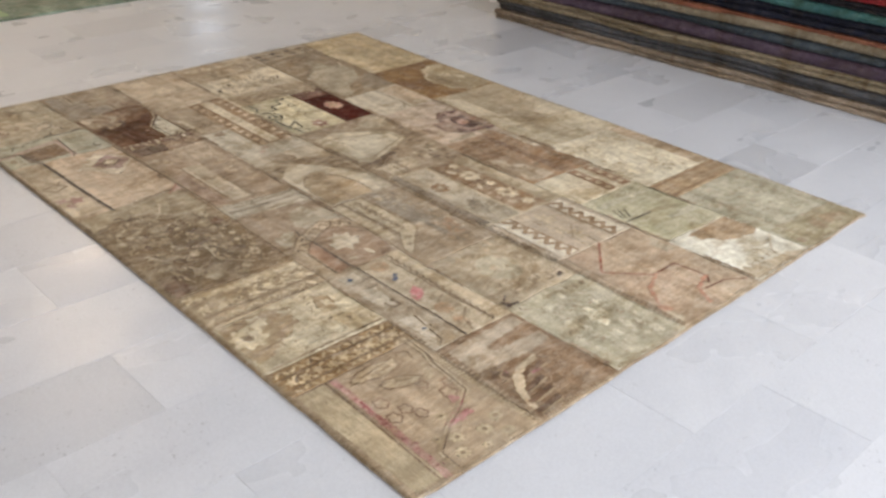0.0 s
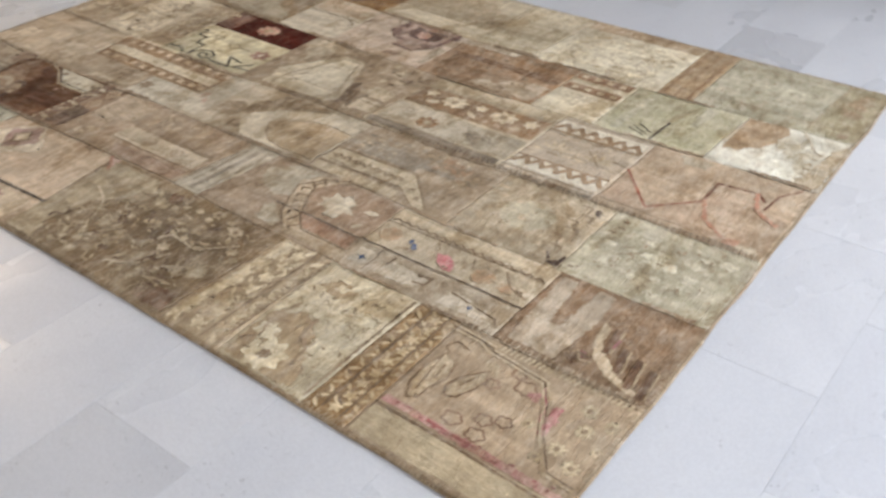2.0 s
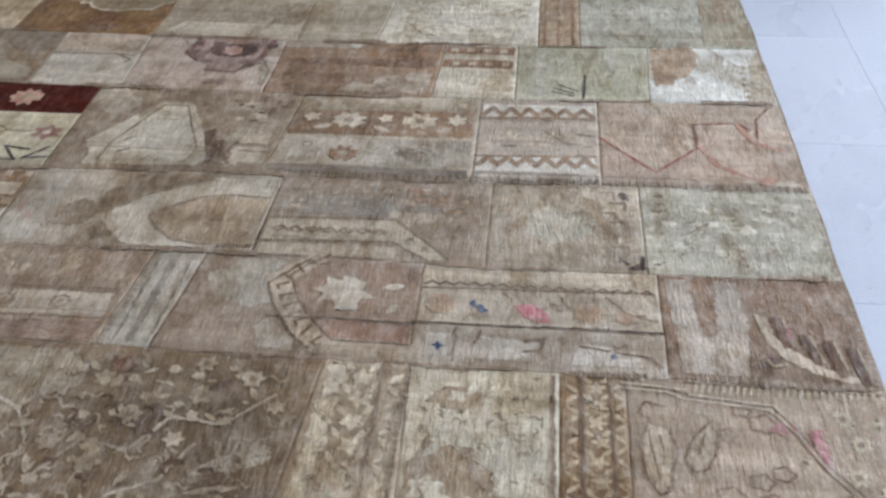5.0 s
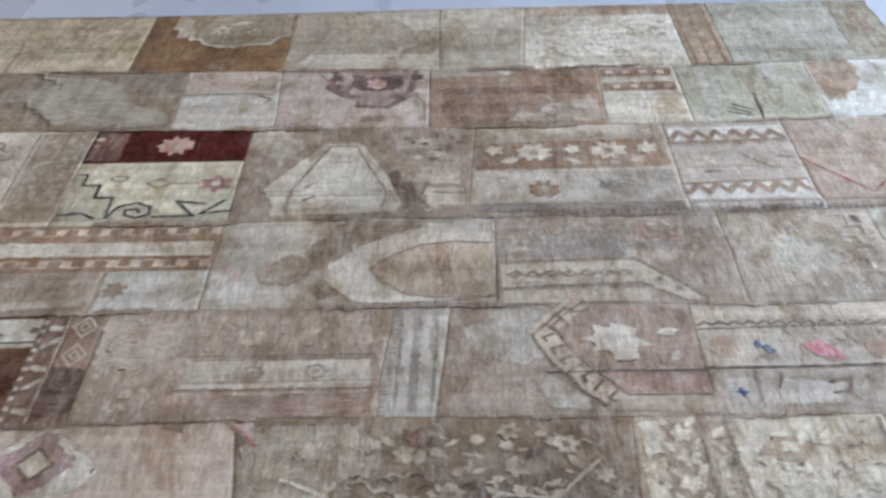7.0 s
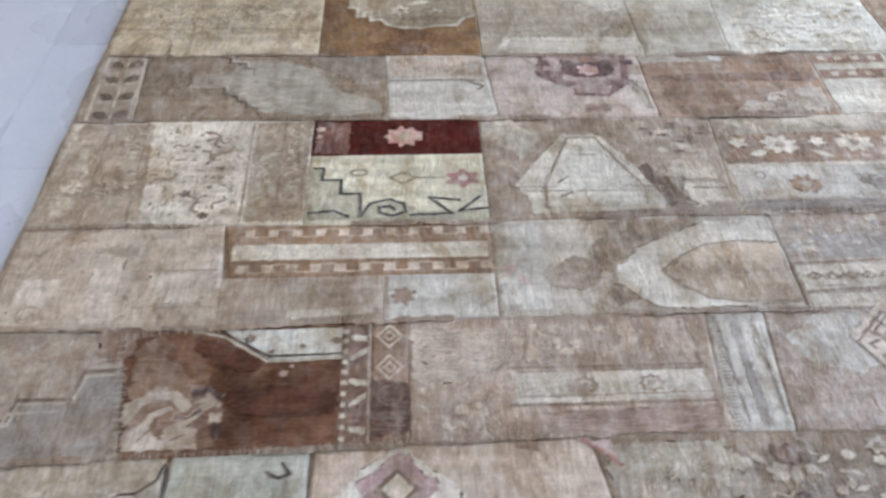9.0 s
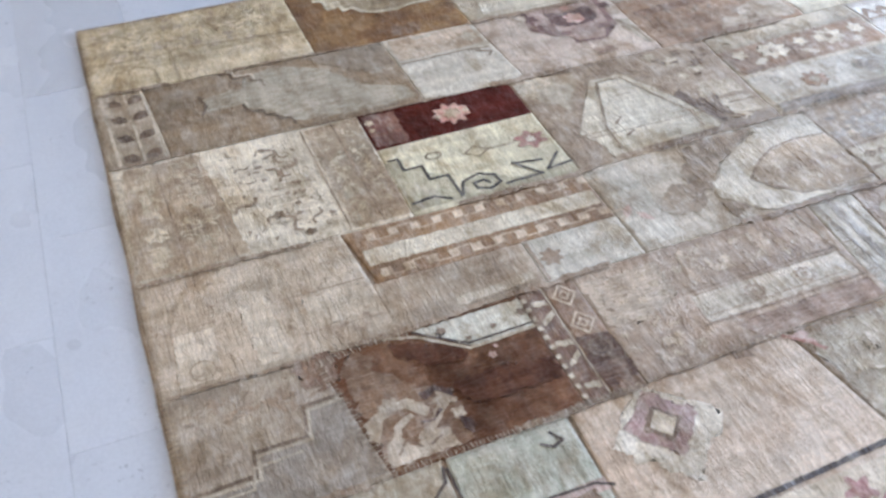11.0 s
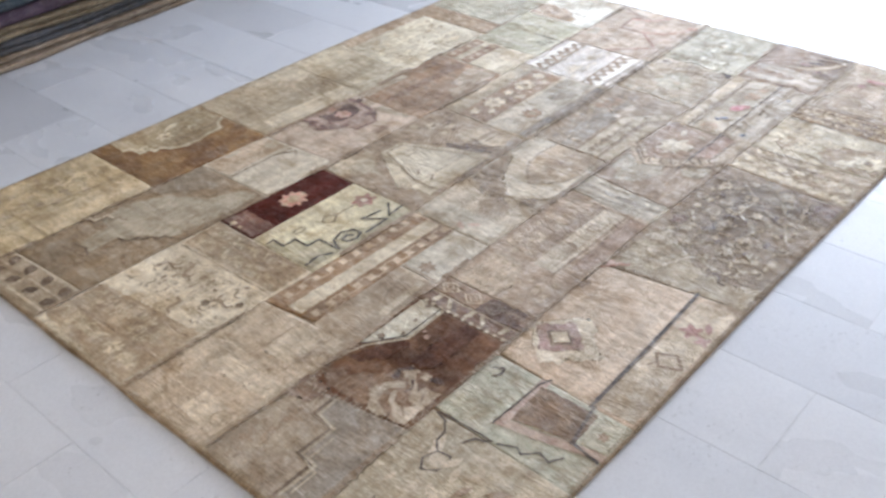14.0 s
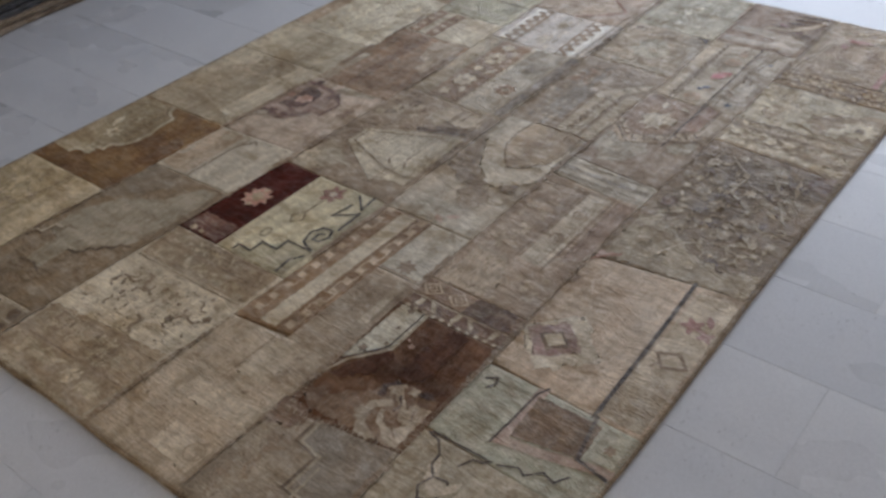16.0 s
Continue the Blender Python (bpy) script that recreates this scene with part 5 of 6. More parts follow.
Inlay(2).ring(2.036, 1.125, 0.038, 0.007, 0.8, 8).ring(2.036, 1.125, 0.018, 0.006, 0.8).ring(2.142, 1.166, 0.014, 0.006).ring(1.735, 1.155, 0.013, 0.006).ring(2.145, 1.09, 0.011, 0.006).scatter(1.88, 2.12, 1.07, 1.19, 12, 0.022, 96, "lt").lay(p, w_grey, "drawn_flower", "grey drawn flowers")
# shaded face of the fold ridge, put in as a darker strip
Inlay(2).block(1.66, 2.17, 1.016, 1.052, 0.003).lay(p, wool((142, 126, 104), (158, 142, 118), (112, 94, 74), 16, 0.5, "x"), "fold_shade", "grey-brown strip painting the shaded face of the fold")
p = patch(3, 2.180, 2.502, wool((186, 166, 136), (200, 182, 152), (158, 132, 98), 16, 0.5, "y", 0.7, 0.46, 2.2), "tan piece with white zigzag bands and flowers")
Inlay().area(((2.188, 1.314), (2.492, 1.322), (2.490, 1.402), (2.188, 1.394)), 0.0015).area(((2.186, 1.056), (2.492, 1.066), (2.488, 1.142), (2.186, 1.132)), 0.0015).lay(p, wool((222, 214, 192), (210, 198, 168), None, 20, 0.56, "y", 0.5, 0.5, 2.4), "zigzag_band", "ivory bands")
f = Inlay(2).waves(2.192, 2.488, 1.356, 0.017, 0.052, 0.017).waves(2.192, 2.488, 1.110, 0.017, 0.052, 0.017)
f.line(((2.188, 1.322), (2.49, 1.33)), 0.012).line(((2.186, 1.132), (2.488, 1.141)), 0.010).lay(p, wool((144, 116, 84), (164, 138, 104), None, 40, 0.5), "zigzag", "brown zigzag line", each=True)
f = Inlay()
for cx in (2.265, 2.41):
    for i in range(5):
        a = 0.35 + i * 0.6
        f.leaf(cx + 0.032 * math.cos(a), 1.21 + 0.032 * math.sin(a), 0.055, 0.016, a)
    f.leaf(cx + 0.05, 1.195, 0.05, 0.014, 0.1).leaf(cx - 0.05, 1.195, 0.05, 0.014, 3.0)
f.lay(p, wool((208, 192, 160), (192, 172, 136), None, 40, 0.5), "fan_flower", "cream fan-shaped flowers")
Inlay(2).line(((2.35, 1.27), (2.42, 1.20), (2.48, 1.19)), 0.004).line(((2.25, 1.185), (2.285, 1.185)), 0.007).line(((2.45, 1.25), (2.49, 1.24)), 0.006).lay(p, w_soft, "drawn_line")
# the fold's shaded side again, painted in grey
Inlay().block(2.186, 2.495, 1.016, 1.048, 0.003).lay(p, w_grey, "fold_shade")
coral = wool((186, 160, 126), (196, 174, 142), (162, 132, 100), 9, 0.5)
p = patch(3, 2.502, 3.0, coral, "beige and coral piece with rust-red angular lines")
Inlay().area(((2.51, 1.225), (2.635, 1.080), (2.70, 1.15), (2.755, 1.205), (2.757, 1.318), (2.874, 1.330), (2.915, 1.255), (2.995, 1.23), (2.995, 1.03), (2.51, 1.05)), 0.003).lay(p, wool((182, 154, 122), (190, 168, 138), (160, 128, 98), 10, 0.5), "coral_field", "coral-tinted field")
Inlay(2).line(((2.504, 1.237), (2.639, 1.080), (2.757, 1.205)), 0.008).lay(p, w_rust, "rust_line")
Inlay(2).line(((2.755, 1.205), (2.756, 1.318), (2.874, 1.330), (2.90, 1.30)), 0.008).line(((2.915, 1.262), (2.925, 1.35), (2.968, 1.42)), 0.007).lay(p, wool((122, 76, 54), (144, 96, 70), None, 40, 0.5), "rust_line")
Inlay(3).line(((2.87, 1.325), (2.90, 1.24), (2.97, 1.20)), 0.012, 0.004).line(((2.76, 1.21), (2.80, 1.12), (2.88, 1.06)), 0.012, 0.005).area(((2.885, 1.03), (2.925, 1.03), (2.92, 1.075), (2.895, 1.07)), 0.004).lay(p, wool((194, 132, 98), (196, 154, 120), None, 30, 0.5), "orange_figure", "faded orange patch")
Inlay(2).area(((2.60, 1.41), (2.70, 1.41), (2.69, 1.37), (2.62, 1.36)), 0.005).area(((2.90, 1.025), (2.99, 1.025), (2.97, 1.06), (2.93, 1.05)), 0.005).lay(p, w_pale, "pale_figure")

# ---- fifth row ----
p = patch(4, 0.0, 0.142, wool((178, 160, 128), (162, 142, 110), (134, 110, 80), 18, 0.5), "beige border piece with dark brown leaf pairs", lean0=-0.0, lean1=-0.024)
f = Inlay()
for i, y in enumerate((1.482, 1.572, 1.664, 1.745)):
    f.leaf(0.062 - i * 0.004, y, 0.052, 0.034, 2.5).leaf(0.118 - i * 0.004, y + 0.004, 0.058, 0.036, 0.6)
f.lay(p, wool((92, 70, 46), (116, 92, 64), None, 30, 0.5), "leaf", "dark brown leaves", each=True)
Inlay(2).line(((0.092, 1.455), (0.080, 1.79)), 0.007).line(((0.03, 1.46), (0.02, 1.79)), 0.01).lay(p, w_pale, "stem")
Inlay(2).line(((0.142, 1.455), (0.124, 1.79)), 0.005).lay(p, w_pale, "edge_line")
grey_step = wool((138, 116, 84), (150, 130, 98), (110, 88, 60), 8, 0.52)
p = patch(4, 0.142, 0.820, grey_step, "olive-brown piece with a pale stepped figure", lean0=-0.024, lean1=-0.012)
Inlay().area(((0.278, 1.612), (0.268, 1.675), (0.36, 1.694), (0.42, 1.682), (0.434, 1.712), (0.40, 1.74), (0.50, 1.765), (0.62, 1.70), (0.70, 1.58), (0.80, 1.53), (0.815, 1.47), (0.62, 1.462), (0.49, 1.482), (0.44, 1.535), (0.39, 1.565), (0.372, 1.612)), 0.004).lay(p, wool((178, 166, 138), (164, 148, 116), (138, 120, 88), 10, 0.5, "x"), "stepped_figure", "pale stepped figure")
Inlay(2).line(((0.344, 1.777), (0.368, 1.775), (0.371, 1.745), (0.416, 1.742), (0.418, 1.716), (0.444, 1.712), (0.446, 1.68)), 0.006).line(((0.372, 1.612), (0.374, 1.585), (0.388, 1.568), (0.412, 1.566), (0.416, 1.538), (0.440, 1.536), (0.446, 1.508), (0.474, 1.505), (0.478, 1.47)), 0.006).line(((0.262, 1.60), (0.278, 1.64), (0.268, 1.69)), 0.007).lay(p, wool((104, 82, 56), (124, 100, 72), None, 40, 0.5), "step_line")
Inlay(3).line(((0.352, 1.785), (0.378, 1.783), (0.381, 1.753), (0.426, 1.750), (0.428, 1.722)), 0.004).line(((0.380, 1.62), (0.384, 1.592), (0.398, 1.576), (0.424, 1.573), (0.428, 1.546), (0.452, 1.543)), 0.004).lay(p, wool((200, 186, 154), (184, 168, 134), None, 40, 0.5), "step_line")
Inlay(2).area(((0.58, 1.77), (0.81, 1.77), (0.81, 1.64), (0.74, 1.62), (0.68, 1.67)), 0.006).lay(p, wool((146, 126, 96), (160, 142, 112), None, 9, 0.5), "field")
p = patch(4, 0.820, 1.108, wool((200, 190, 166), (184, 170, 140), (162, 142, 112), 12, 0.52), "pale ivory piece with a tan upper band", lean0=-0.012, lean1=-0.02)
Inlay().area(((0.83, 1.648), (1.09, 1.655), (1.085, 1.765), (0.83, 1.772)), 0.003).lay(p, wool((178, 154, 120), (188, 168, 136), None, 14, 0.5), "upper_band", "tan upper band")
Inlay(2).line(((0.83, 1.634), (1.02, 1.634), (1.09, 1.625)), 0.005).line(((1.05, 1.62), (1.09, 1.60), (1.075, 1.58)), 0.006).lay(p, w_line, "band_line")
Inlay(2).rosette(1.06, 1.70, 0.03, 6, 0.4).block(0.90, 0.96, 1.745, 1.76).lay(p, w_ivory, "pale_figure")
p = patch(4, 1.108, 1.545, w_blush, "blush-beige piece with a maroon half medallion", lean0=-0.02)
Inlay().area(((1.247, 1.757), (1.242, 1.653), (1.303, 1.643), (1.303, 1.595), (1.338, 1.587), (1.335, 1.541), (1.434, 1.534), (1.444, 1.591), (1.496, 1.594), (1.514, 1.757)), 0.003).lay(p, wool((112, 82, 72), (138, 106, 92), (80, 54, 48), 34, 0.5), "medallion", "dark mauve-brown stepped medallion")
Inlay(2).area(((1.270, 1.755), (1.266, 1.675), (1.317, 1.665), (1.317, 1.617), (1.346, 1.609), (1.344, 1.563), (1.427, 1.556), (1.436, 1.613), (1.479, 1.616), (1.494, 1.755)), 0.003).lay(p, wool((176, 150, 130), (160, 128, 110), (130, 96, 84), 34, 0.5), "medallion_ground", "blush medallion ground")
Inlay(3).area(((1.321, 1.735), (1.316, 1.67), (1.346, 1.635), (1.436, 1.632), (1.466, 1.668), (1.461, 1.735), (1.421, 1.715), (1.361, 1.715)), 0.004).rosette(1.271, 1.715, 0.022, 4, 0.4).rosette(1.511, 1.712, 0.022, 4, 0.4).lay(p, wool((98, 66, 60), (124, 90, 78), None, 34, 0.48), "medallion_figure", "dark mauve figure")
Inlay(4).rosette(1.391, 1.672, 0.034, 6, 0.35).rosette(1.391, 1.735, 0.018, 5, 0.4).lay(p, wool((190, 136, 116), (200, 164, 142), None, 34, 0.48), "medallion_centre", "salmon flower")
Inlay(2).area(((1.33, 1.59), (1.45, 1.585), (1.43, 1.545), (1.35, 1.55)), 0.003).rosette(1.39, 1.475, 0.045, 4, 0.5, 0.6).lay(p, w_rose, "figure")
Inlay(2).line(((1.34, 1.59), (1.46, 1.588)), 0.004).line(((1.50, 1.62), (1.53, 1.56), (1.535, 1.45)), 0.005).line(((1.22, 1.74), (1.26, 1.66)), 0.005).lay(p, w_soft, "drawn_line")
Inlay().area(((1.50, 1.62), (1.54, 1.61), (1.54, 1.46), (1.52, 1.46)), 0.004).rosette(1.25, 1.73, 0.02, 5, 0.4).lay(p, w_pale, "figure")
p = patch(4, 1.545, 2.040, wool((150, 116, 80), (164, 134, 98), (116, 84, 54), 7, 0.5), "worn brown piece with pale smears", lean1=0.012)
PIECE["smear"] = p
Inlay().area(((1.55, 1.705), (1.78, 1.705), (1.80, 1.745), (1.55, 1.75)), 0.006).area(((1.76, 1.442), (1.80, 1.50), (1.85, 1.49), (1.88, 1.535), (1.94, 1.52), (1.97, 1.57), (2.025, 1.56), (2.02, 1.436)), 0.006).lay(p, wool((184, 166, 136), (170, 148, 116), None, 14, 0.5), "worn_smear", "pale worn smears")
Inlay(2).area(((1.57, 1.64), (1.80, 1.65), (2.03, 1.64), (2.03, 1.60), (1.80, 1.605), (1.57, 1.61)), 0.006).lay(p, wool((122, 90, 60), (140, 108, 76), None, 14, 0.5, "x"), "stain", "dark brown streak")
Inlay(2).rosette(1.77, 1.725, 0.022, 4, 0.3).lay(p, w_ivory, "worn_smear")
p = patch(4, 2.040, 2.272, wool((204, 192, 160), (190, 174, 138), (166, 144, 108), 16, 0.54), "cream piece with two brown dotted bands", lean0=0.012)
Inlay().block(2.052, 2.262, 1.692, 1.742, 0.002).block(2.050, 2.262, 1.605, 1.655, 0.002).lay(p, wool((150, 112, 78), (166, 132, 96), (116, 80, 52), 22, 0.5), "dotted_band", "brown bands")
f = Inlay(2)
for i in range(4):
    f.block(2.068 + i * 0.05, 2.090 + i * 0.05, 1.706, 1.730).block(2.078 + i * 0.05, 2.100 + i * 0.05, 1.618, 1.642)
f.lay(p, w_cream, "dot", "cream dots", each=True)
p = patch(4, 2.272, 2.655, wool((174, 168, 128), (188, 182, 148), (146, 134, 96), 10, 0.5, "y"), "sage green piece with a dark comb mark", lean1=0.015)
Inlay().line(((2.466, 1.445), (2.472, 1.577)), 0.008).line(((2.44, 1.47), (2.38, 1.50)), 0.005).line(((2.45, 1.485), (2.395, 1.52)), 0.005).line(((2.44, 1.455), (2.375, 1.48)), 0.005).lay(p, w_ink, "comb_mark", "dark drawn comb mark")
Inlay().area(((2.32, 1.45), (2.35, 1.45), (2.36, 1.75), (2.33, 1.75)), 0.006).area(((2.53, 1.60), (2.56, 1.60), (2.57, 1.75), (2.53, 1.75)), 0.006).lay(p, w_sage, "worn_streak")
p = patch(4, 2.655, 3.0, wool((216, 213, 196), (204, 198, 174), (172, 158, 122), 14, 0.54), "off-white piece with a tan blotch and edge border", lean0=0.015)
Inlay().area(((2.668, 1.76), (2.80, 1.768), (2.812, 1.72), (2.785, 1.70), (2.80, 1.655), (2.772, 1.635), (2.775, 1.59), (2.735, 1.575), (2.72, 1.53), (2.69, 1.545), (2.672, 1.51)), 0.005).lay(p, wool((180, 150, 110), (192, 166, 128), (150, 118, 82), 12, 0.5), "blotch", "tan lobed blotch")
Inlay().area(((2.925, 1.45), (2.995, 1.45), (2.995, 1.76), (2.96, 1.70), (2.95, 1.62)), 0.005).lay(p, w_sand, "edge_border")
f = Inlay(2).rosette(2.96, 1.55, 0.028, 5, 0.35)
for i in range(5):
    f.block(2.92, 2.935, 1.47 + i * 0.035, 1.485 + i * 0.035)
f.line(((2.85, 1.76), (2.92, 1.66), (2.97, 1.64)), 0.006).lay(p, w_pale, "edge_figure")

# ---- sixth row, by the far edge ----
p = patch(5, 0.0, 0.620, w_gold, "golden-beige piece with faint arches and an inset bar")
PIECE["gold"] = p
Inlay().area(((0.245, 1.794), (0.607, 1.784), (0.607, 1.914), (0.245, 1.924)), 0.002).lay(p, wool((208, 188, 144), (200, 180, 136), (178, 154, 108), 8, 0.5), "inset_bar", "plain straw inset bar")
Inlay(2).line(((0.236, 1.79), (0.236, 1.97), (0.615, 1.935)), 0.006).line(((0.06, 1.83), (0.08, 1.90), (0.14, 1.915), (0.18, 1.88), (0.185, 1.81)), 0.005).line(((0.02, 1.96), (0.22, 1.955)), 0.005).line(((0.35, 2.10), (0.40, 2.04), (0.46, 2.06), (0.44, 2.10), (0.40, 2.09)), 0.005).line(((0.10, 2.12), (0.16, 2.06), (0.20, 2.12)), 0.005).lay(p, wool((164, 140, 92), (178, 154, 108), None, 40, 0.5), "drawn_line")
Inlay().scatter(0.02, 0.60, 1.97, 2.18, 26, 0.05, 101, "bt").lay(p, wool((206, 186, 138), (196, 174, 124), None, 30, 0.5), "faint_figure")
p = patch(5, 0.620, 1.096, w_ochre, "dark ochre-brown piece with a pale lobed cloud")
rim_of_cloud = ((0.70, 2.178), (0.70, 2.085), (0.728, 2.08), (0.728, 2.02), (0.748, 2.02), (0.748, 2.05), (0.768, 2.05), (0.772, 1.995), (0.80, 2.00), (0.82, 1.965), (0.86, 1.945), (0.92, 1.94), (0.98, 1.955), (1.03, 1.955), (1.05, 2.00), (1.088, 2.02))
Inlay().area((*rim_of_cloud, (1.088, 2.176)), 0.004).lay(p, wool((182, 162, 118), (168, 146, 102), (146, 122, 80), 14, 0.5), "cloud", "pale lobed cloud")
Inlay(2).line(rim_of_cloud[1:], 0.013, 0.003).rosette(0.86, 2.06, 0.034, 6, 0.4).rosette(0.97, 2.04, 0.030, 6, 0.4).leaf(0.92, 2.11, 0.08, 0.026, 0.3).lay(p, wool((210, 198, 164), (192, 176, 138), None, 30, 0.5), "cloud_edge", "cream cloud rim")
Inlay(3).line([(x, y + 0.014) for x, y in rim_of_cloud[8:]], 0.004, 0.002).rosette(0.86, 2.06, 0.012, 5, 0.4).rosette(0.97, 2.04, 0.011, 5, 0.4).lay(p, w_soft, "cloud_line")
Inlay().area(((0.80, 1.79), (0.94, 1.785), (0.96, 1.84), (0.90, 1.86)), 0.008).lay(p, wool((116, 78, 34), (136, 98, 50), None, 12, 0.5), "stain")
p = patch(5, 1.096, 1.572, wool((182, 164, 128), (170, 150, 112), (146, 122, 84), 8, 0.5), "sand-coloured piece with a pale lower band", lean0=0.0)
PIECE["sand"] = p
Inlay().area(((1.12, 1.775), (1.56, 1.768), (1.565, 1.862), (1.17, 1.875)), 0.003).area(((1.30, 2.185), (1.57, 2.185), (1.57, 2.06), (1.50, 2.03), (1.44, 2.10), (1.36, 2.12)), 0.006).lay(p, wool((200, 186, 154), (188, 170, 134), None, 14, 0.5), "pale_band", "pale lower band")
Inlay(2).area(((1.145, 1.785), (1.17, 1.785), (1.185, 1.86), (1.165, 1.85))).lay(p, wool((222, 212, 186), (210, 196, 164), None, 30, 0.5), "pale_tick")
p = patch(5, 1.572, 1.842, wool((180, 164, 128), (192, 178, 146), (144, 120, 84), 10, 0.5), "sand-coloured piece with a pale arch", lean1=0.03)
Inlay().area(((1.59, 1.77), (1.82, 1.768), (1.82, 1.87), (1.59, 1.872)), 0.003).area(((1.58, 2.185), (1.83, 2.188), (1.82, 2.08), (1.76, 2.00), (1.68, 2.00), (1.62, 2.06)), 0.005).lay(p, wool((198, 186, 154), (184, 168, 132), None, 14, 0.5), "pale_arch", "pale arch")
p = patch(5, 1.842, 2.332, wool((216, 206, 176), (202, 188, 152), (164, 142, 104), 30, 0.56, "y", 0.6, 0.5, 1.3), "cream floral piece with a faded flower lattice", lean0=0.03)
Inlay().scatter(1.87, 2.31, 1.78, 2.10, 110, 0.020, 111, "rltt").lay(p, wool((188, 168, 126), (178, 156, 116), None, 40, 0.5), "lattice_figure")
Inlay(2).scatter(1.87, 2.31, 1.78, 2.10, 26, 0.034, 112, "rb").lay(p, wool((220, 208, 174), (206, 192, 156), None, 40, 0.5), "lattice_flower")
Inlay().block(1.86, 2.33, 2.115, 2.185, 0.003).lay(p, w_tan, "edge_border")
p = patch(5, 2.332, 2.460, wool((172, 142, 98), (190, 164, 122), (134, 104, 66), 24, 0.5), "tan strip with brown upright stripes")
Inlay().line(((2.352, 1.77), (2.352, 2.18)), 0.008, 0.003).line(((2.395, 1.77), (2.395, 2.18)), 0.006, 0.003).line(((2.44, 1.77), (2.44, 2.18)), 0.009, 0.003).lay(p, wool((142, 106, 66), (160, 126, 86), None, 40, 0.5), "upright_stripe")
p = patch(5, 2.460, 3.0, wool((174, 168, 138), (186, 180, 154), (148, 138, 106), 13, 0.5), "grey-green piece with a brown corner border")
PIECE["grey_green"] = p
Inlay().area(((2.84, 1.79), (2.995, 1.79), (2.995, 2.185), (2.87, 2.185)), 0.004).lay(p, wool((160, 148, 110), (172, 160, 124), (134, 118, 80), 20, 0.5), "corner_border", "olive corner border")
f = Inlay(2).line(((2.47, 1.845), (2.84, 1.84), (2.99, 1.835)), 0.004).line(((2.84, 1.80), (2.865, 2.18)), 0.004).rosette(2.95, 1.81, 0.02, 4, 0.2)
f.scatter(2.88, 2.98, 1.86, 2.16, 14, 0.036, 121, "rk").lay(p, w_tan, "corner_figure")
Inlay().scatter(2.48, 2.83, 1.86, 2.17, 16, 0.06, 122, "b").lay(p, wool((184, 178, 150), (172, 166, 134), None, 18, 0.5), "worn_spot")

# faint remains of older ornament on the plainer pieces
def remains(parent, x0, x1, y0, y1, seed, light, dark, count=40, size=0.022):
    Inlay(1).scatter(x0, x1, y0, y1, count, size, seed, "rltb").lay(parent, light, "faded_ornament")
    Inlay(2).scatter(x0, x1, y0, y1, count, size * 0.55, seed + 500, "ltt").lay(parent, dark, "faded_ornament")


w_faint = wool((190, 170, 136), (178, 156, 120), None, 40, 0.48)
w_faint_d = wool((158, 134, 100), (148, 122, 90), None, 40, 0.48)
w_faint_g = wool((184, 176, 146), (172, 162, 130), None, 40, 0.48)
remains(PIECE["beige"], 0.88, 1.05, 0.40, 0.67, 201, w_faint, w_faint_d, 26)
remains(PIECE["beige"], 1.06, 1.44, 0.56, 0.68, 202, w_faint, w_faint_d, 30)
remains(PIECE["medal"], 2.25, 2.58, 0.70, 0.99, 203, w_faint, w_faint_d, 50, 0.02)
remains(PIECE["gold"], 0.02, 0.60, 1.93, 2.17, 204, w_faint, w_faint_d, 50, 0.024)
remains(PIECE["sand"], 1.11, 1.56, 1.88, 2.17, 205, w_faint, w_faint_d, 50, 0.024)
remains(PIECE["bands"], 1.72, 2.22, 0.85, 1.0, 206, w_faint, w_faint_d, 50, 0.02)
remains(PIECE["fade"], 2.80, 2.99, 0.40, 0.67, 207, wool((160, 132, 98), (150, 120, 88), None, 40, 0.48), w_soft, 30, 0.02)
remains(PIECE["left"], 0.02, 0.30, 0.56, 0.66, 208, w_faint_d, w_soft, 24, 0.02)
remains(PIECE["sage"], 2.60, 2.98, 0.70, 1.0, 209, w_faint_g, w_faint_d, 44, 0.026)
remains(PIECE["smear"], 1.56, 2.02, 1.44, 1.75, 210, w_faint_d, w_soft, 50, 0.022)
remains(PIECE["grey_green"], 2.47, 2.83, 1.78, 2.17, 211, w_faint_g, w_faint_d, 50, 0.026)

# stitches over the seams where they show
def overcast(points, pale, dark, reach=0.008, pitch=0.0075, seed=1):
    rnd = random.Random(seed)
    a, b = Inlay(6), Inlay(6)
    for (x, y), (xn, yn) in zip(points, points[1:]):
        d = math.hypot(xn - x, yn - y)
        ux, uy = (xn - x) / d, (yn - y) / d
        for k in range(int(d / pitch)):
            cx, cy = x + ux * k * pitch, y + uy * k * pitch
            r, lean = reach * rnd.uniform(0.6, 1.2), rnd.uniform(-0.002, 0.003)
            (a if k % 2 else b).line(((cx - uy * r, cy + ux * r), (cx + uy * r + ux * lean, cy - ux * r + uy * lean)), 0.0024, 0.0006)
    for inlay, material in ((a, pale), (b, dark)):
        inlay.lay(backing, material, "seam_stitching")


